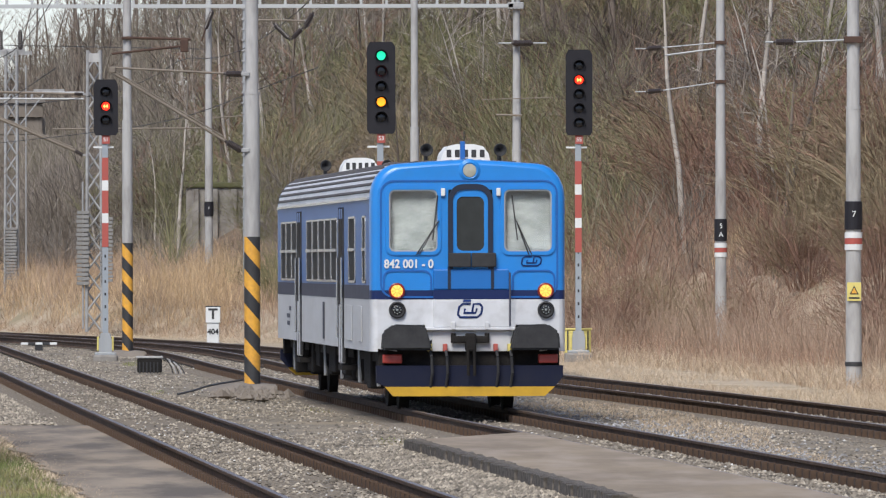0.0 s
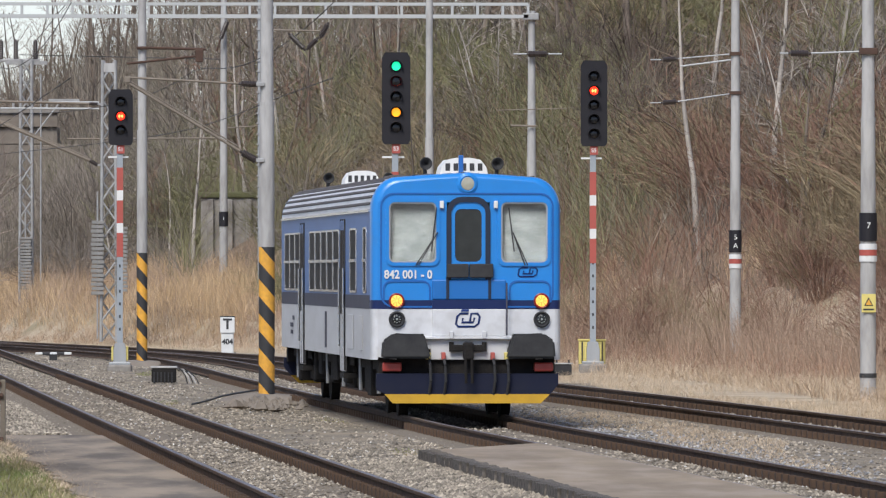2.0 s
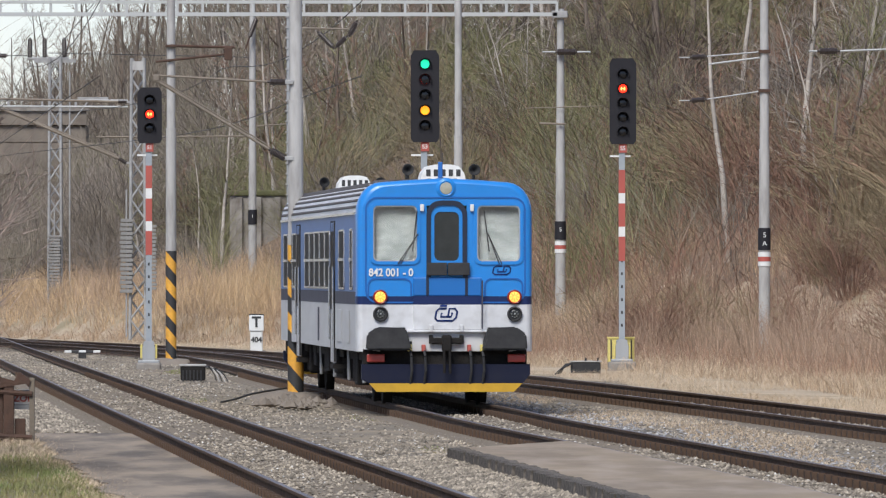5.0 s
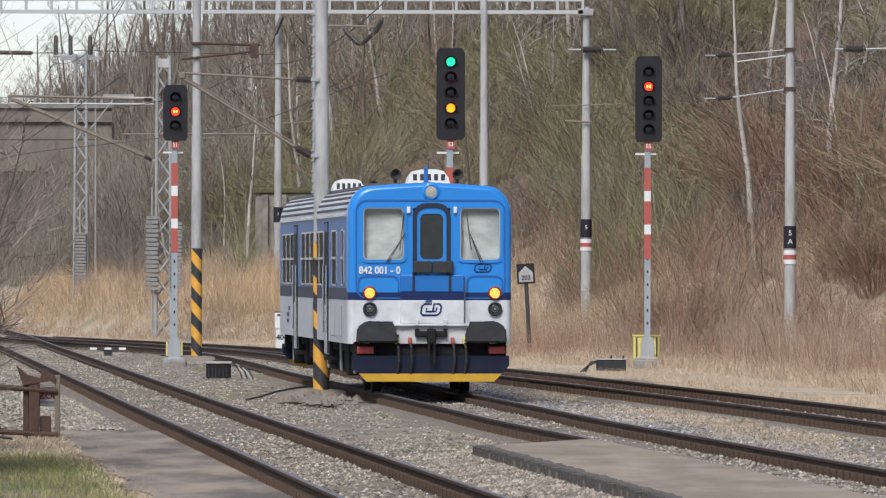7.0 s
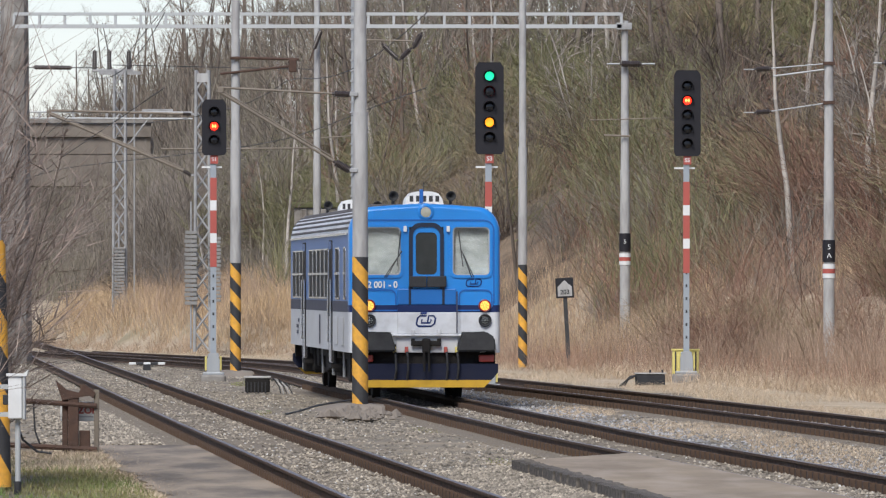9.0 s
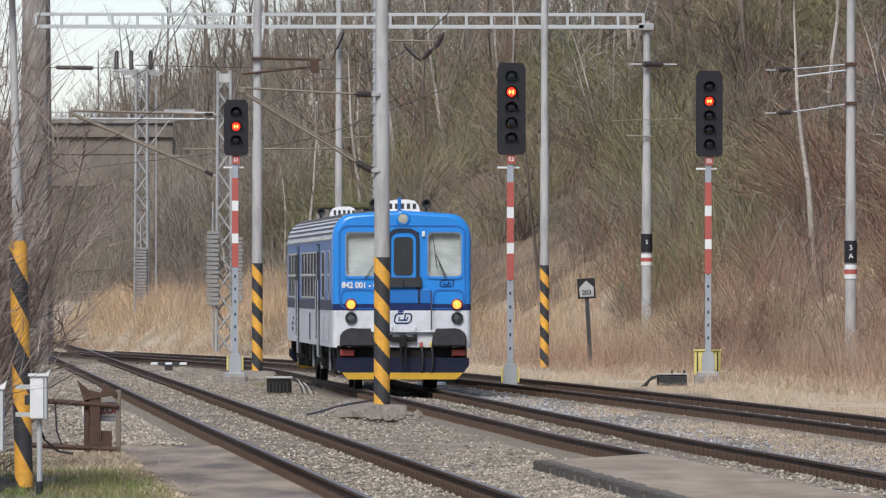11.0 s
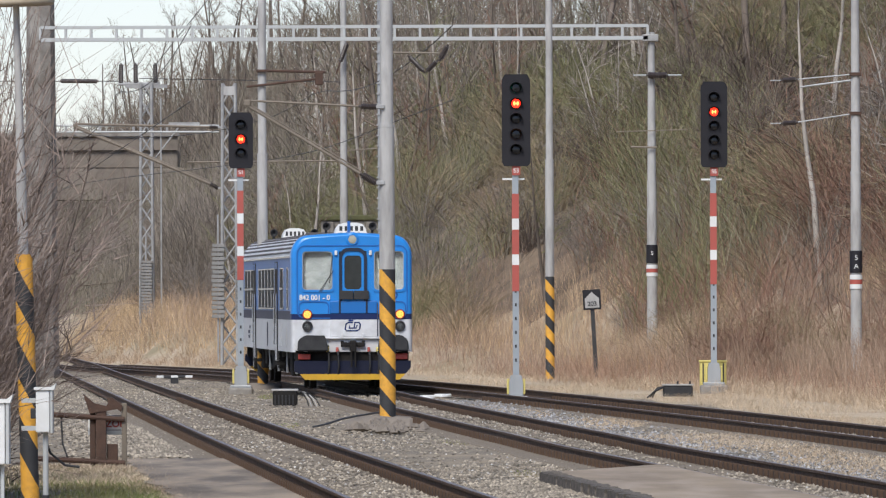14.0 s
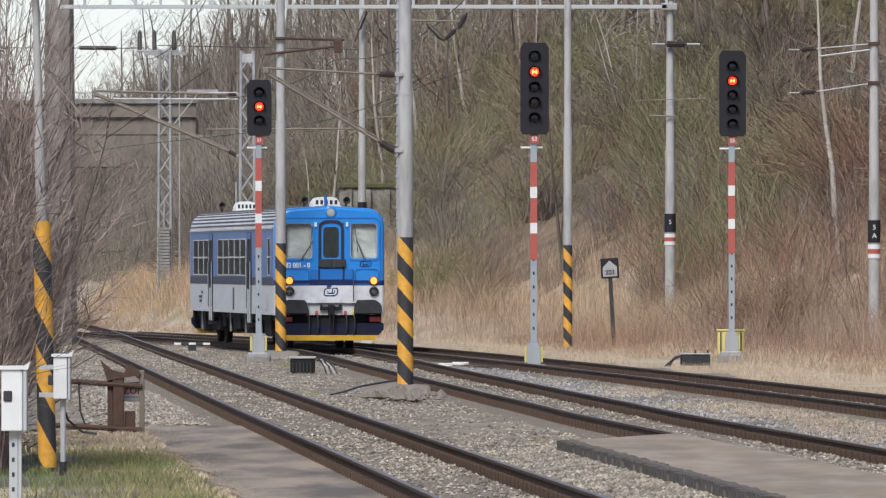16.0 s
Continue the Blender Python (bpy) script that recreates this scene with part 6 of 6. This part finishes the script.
rngb = random.Random(77)
for k in range(65):
    y = rngb.uniform(478, 600)
    u = rngb.uniform(-.05, .29)
    x = view_x(y, u)
    kind = rngb.choice([0, 0, 1])
    plant("tree", TREES[kind], x, y, rngb.uniform(.60, .90) * (1 + u) * (1.18, .98)[kind] * y / 520, rngb.uniform(0, 360), "bare tree beyond the road bridge", "tree", "trees beyond the bridge")


def beside_platform(rng):
    y = rng.uniform(80, 123)
    x = line_a(y) - 2.4 - abs(rng.normal(0, 1.1))
    return x, y, 1.0


def platform_edge(rng):
    y = rng.uniform(80, 130)
    if rng.random() < .35:
        y = rng.uniform(112, 124)
        return line_a(y) - 2.4 - abs(rng.normal(0, .9)), y, 1.0
    return line_a(y) - 2.34 + .2 * noise.noise((y * .3, 0, 7.0)) + rng.normal(0, .15), y, .7


def between_tracks(rng):
    y = rng.uniform(95, 240)
    a, b = line_b(y) + 1.2, line_c(y) - 1.1
    if b - a < .4:
        return None
    x = rng.uniform(a, b)
    if noise.noise((x * .5, y * .06, 2.0)) < -.05:
        return None
    return x, y, 1.0


def between_ab(rng):
    y = rng.uniform(112, 230)
    a, b = line_a(y) + 1.4, line_b(y) - 1.3
    x = rng.uniform(a, b)
    if noise.noise((x * .5, y * .05, 12.0)) < .22:
        return None
    return x, y, .8


blades("grass_tuft", 22000, beside_platform, .04, .13, .008, M["grass"], "short green and yellow grass beside the platform", 6, .5)
blades("straw_edge", 16000, platform_edge, .08, .15, .012, M["straw"], "straw and dead leaves along the platform edge", 10, .7)
blades("dry_tufts", 36000, between_tracks, .03, .10, .0075, M["straw"], "short bleached grass between the tracks", 8, .6)
blades("moss_tufts", 5000, between_ab, .02, .07, .02, M["grass"], "thin moss and weeds in the ballast", 9, .6)


# ---- ballast stones and sleepers ----
def scatter_stones(name, n, place, r0, r1, seed, label, material):
    """Loose angular stones, one mesh of stuff."""
    rng = np.random.default_rng(seed)
    base = np.array([(1, 0, 0), (-1, 0, 0), (0, 1, 0), (0, -1, 0), (0, 0, 1), (0, 0, -.4)], float)
    tri = np.array([(0, 2, 4), (2, 1, 4), (1, 3, 4), (3, 0, 4), (2, 0, 5), (1, 2, 5), (3, 1, 5), (0, 3, 5)])
    vs, fs, k = [], [], 0
    while k < n:
        p = place(rng)
        if p is None:
            continue
        x, y, z = p
        r = rng.uniform(r0, r1)
        v = base * (1 + rng.uniform(-.35, .35, (6, 1))) * np.array([r, r, r * .75])
        a = rng.uniform(0, 6.28)
        c, s = math.cos(a), math.sin(a)
        v = np.stack([v[:, 0] * c - v[:, 1] * s + x, v[:, 0] * s + v[:, 1] * c + y, v[:, 2] + z], 1)
        vs.append(v)
        fs.append(tri + 6 * k)
        k += 1
    V, T = np.concatenate(vs), np.concatenate(fs)
    me = bpy.data.meshes.new(name)
    me.from_pydata(V.tolist(), [], T.tolist())
    me.materials.append(material)
    return tagged(new(name, me), label, "gravel", kind="stuff")


def bed_place(rng):
    y = 82 + 190 * rng.random() ** 1.6
    lo, hi = line_a(y) - 2.6, line_c(y) + 2.2
    lo, hi = max(lo, -.05 * y), min(hi, .072 * y)
    x = rng.uniform(lo, hi)
    if y < 113 and line_a(y) + 2.0 < x < line_b(y) - .8:
        return None
    if y < 128.5 and line_a(y) - 2.5 < x < line_a(y) - .9:
        return None
    n = noise.noise((x * .45, y * .05, 5.0))
    if n < -.15 and rng.random() < .7:
        return None
    return x, y, -.195 + grade(y) + (.03 if min(abs(x - line_a(y)), abs(x - line_b(y)), abs(x - line_c(y))) < .6 else 0)


def heap_place(rng):
    y = rng.uniform(129, 160)
    x = line_a(y) - 1.3 - abs(rng.normal(0, .6))
    return x, y, -.18 + .04 * rng.random()


def right_place(rng):
    y = rng.uniform(84, 200)
    x = line_b(y) + 1.0 + abs(rng.normal(0, .75))
    return x, y, -.18


def edge_place(rng):
    y = rng.uniform(82, 110)
    w = rng.random() ** .6
    return line_a(y) + 1.05 + 1.05 * w, y, -.20 + .10 * w


scatter_stones("platform_gravel", 6000, edge_place, .02, .045, 24, "grey gravel heaped against the platform edge", M["stone"])
def rubble_place(rng):
    y = rng.uniform(152, 160)
    return -.70 + rng.normal(0, .28), y, -.17 + .06 * rng.random()


scatter_stones("rubble", 150, rubble_place, .05, .13, 25, "broken concrete rubble at the foot of the near mast", M["old_stone"])
scatter_stones("ballast_stones", 60000, bed_place, .014, .034, 21, "mixed grey and brown ballast stones", M["stone"])
scatter_stones("pale_stones", 7000, heap_place, .018, .042, 22, "pale crushed stones beside the track", M["stone"])
scatter_stones("pale_chips", 2500, bed_place, .012, .026, 26, "scattered pale chips among the ballast", M["stone_white"])
scatter_stones("blue_grey_stones", 6000, right_place, .016, .036, 23, "blue-grey crushed stones beside the middle track", M["stone_pale"])

SLEEPER = boxed(-1.25, 1.25, -.13, .13, -.38, -.178, .02)
sleeper_me = bpy.data.meshes.new("sleeper")
SLEEPER.to_mesh(sleeper_me)
SLEEPER.free()
sleeper_me.materials.append(M["sleeper"])
CLIP = bmesh.new()
for s in (-1, 1):
    for e in (-1, 1):
        box(CLIP, s * .7525 + e * .11 - .04, s * .7525 + e * .11 + .04, -.075, .075, -.17, -.075)
clip_me = bpy.data.meshes.new("fastening")
CLIP.to_mesh(clip_me)
CLIP.free()
clip_me.materials.append(M["rail"])
for tr, line in zip(tracks, (line_a, line_b, line_c)):
    for k in range(190):
        y = 83 + .62 * k
        ang = math.degrees(math.atan2(-(line(y + .5) - line(y - .5)), 1))
        sl = share("sleeper", sleeper_me, tr, pose(line(y), y, grade(y), 0, 0, ang))
        share("fastening", clip_me, sl)
WHITE = [boxed(-.16, .16, -.12, .12, 0, .07, .02)]
wm = bpy.data.meshes.new("pale_slab")
for v in WHITE[0].verts:
    v.co += Vector((noise.noise(v.co * 9) * .05, noise.noise(v.co * 7) * .05, 0))
WHITE[0].to_mesh(wm)
WHITE[0].free()
wm.materials.append(M["white"])
for x, y, tn in ((.05, 205, 10), (.40, 207.5, 40), (.88, 209, 75)):
    ob = share("pale_slab", wm, None, pose(x, y, -.19, 0, 0, tn))
    tagged(ob, "small broken white slab lying in the ballast", "slab", "broken white slabs")

motions()
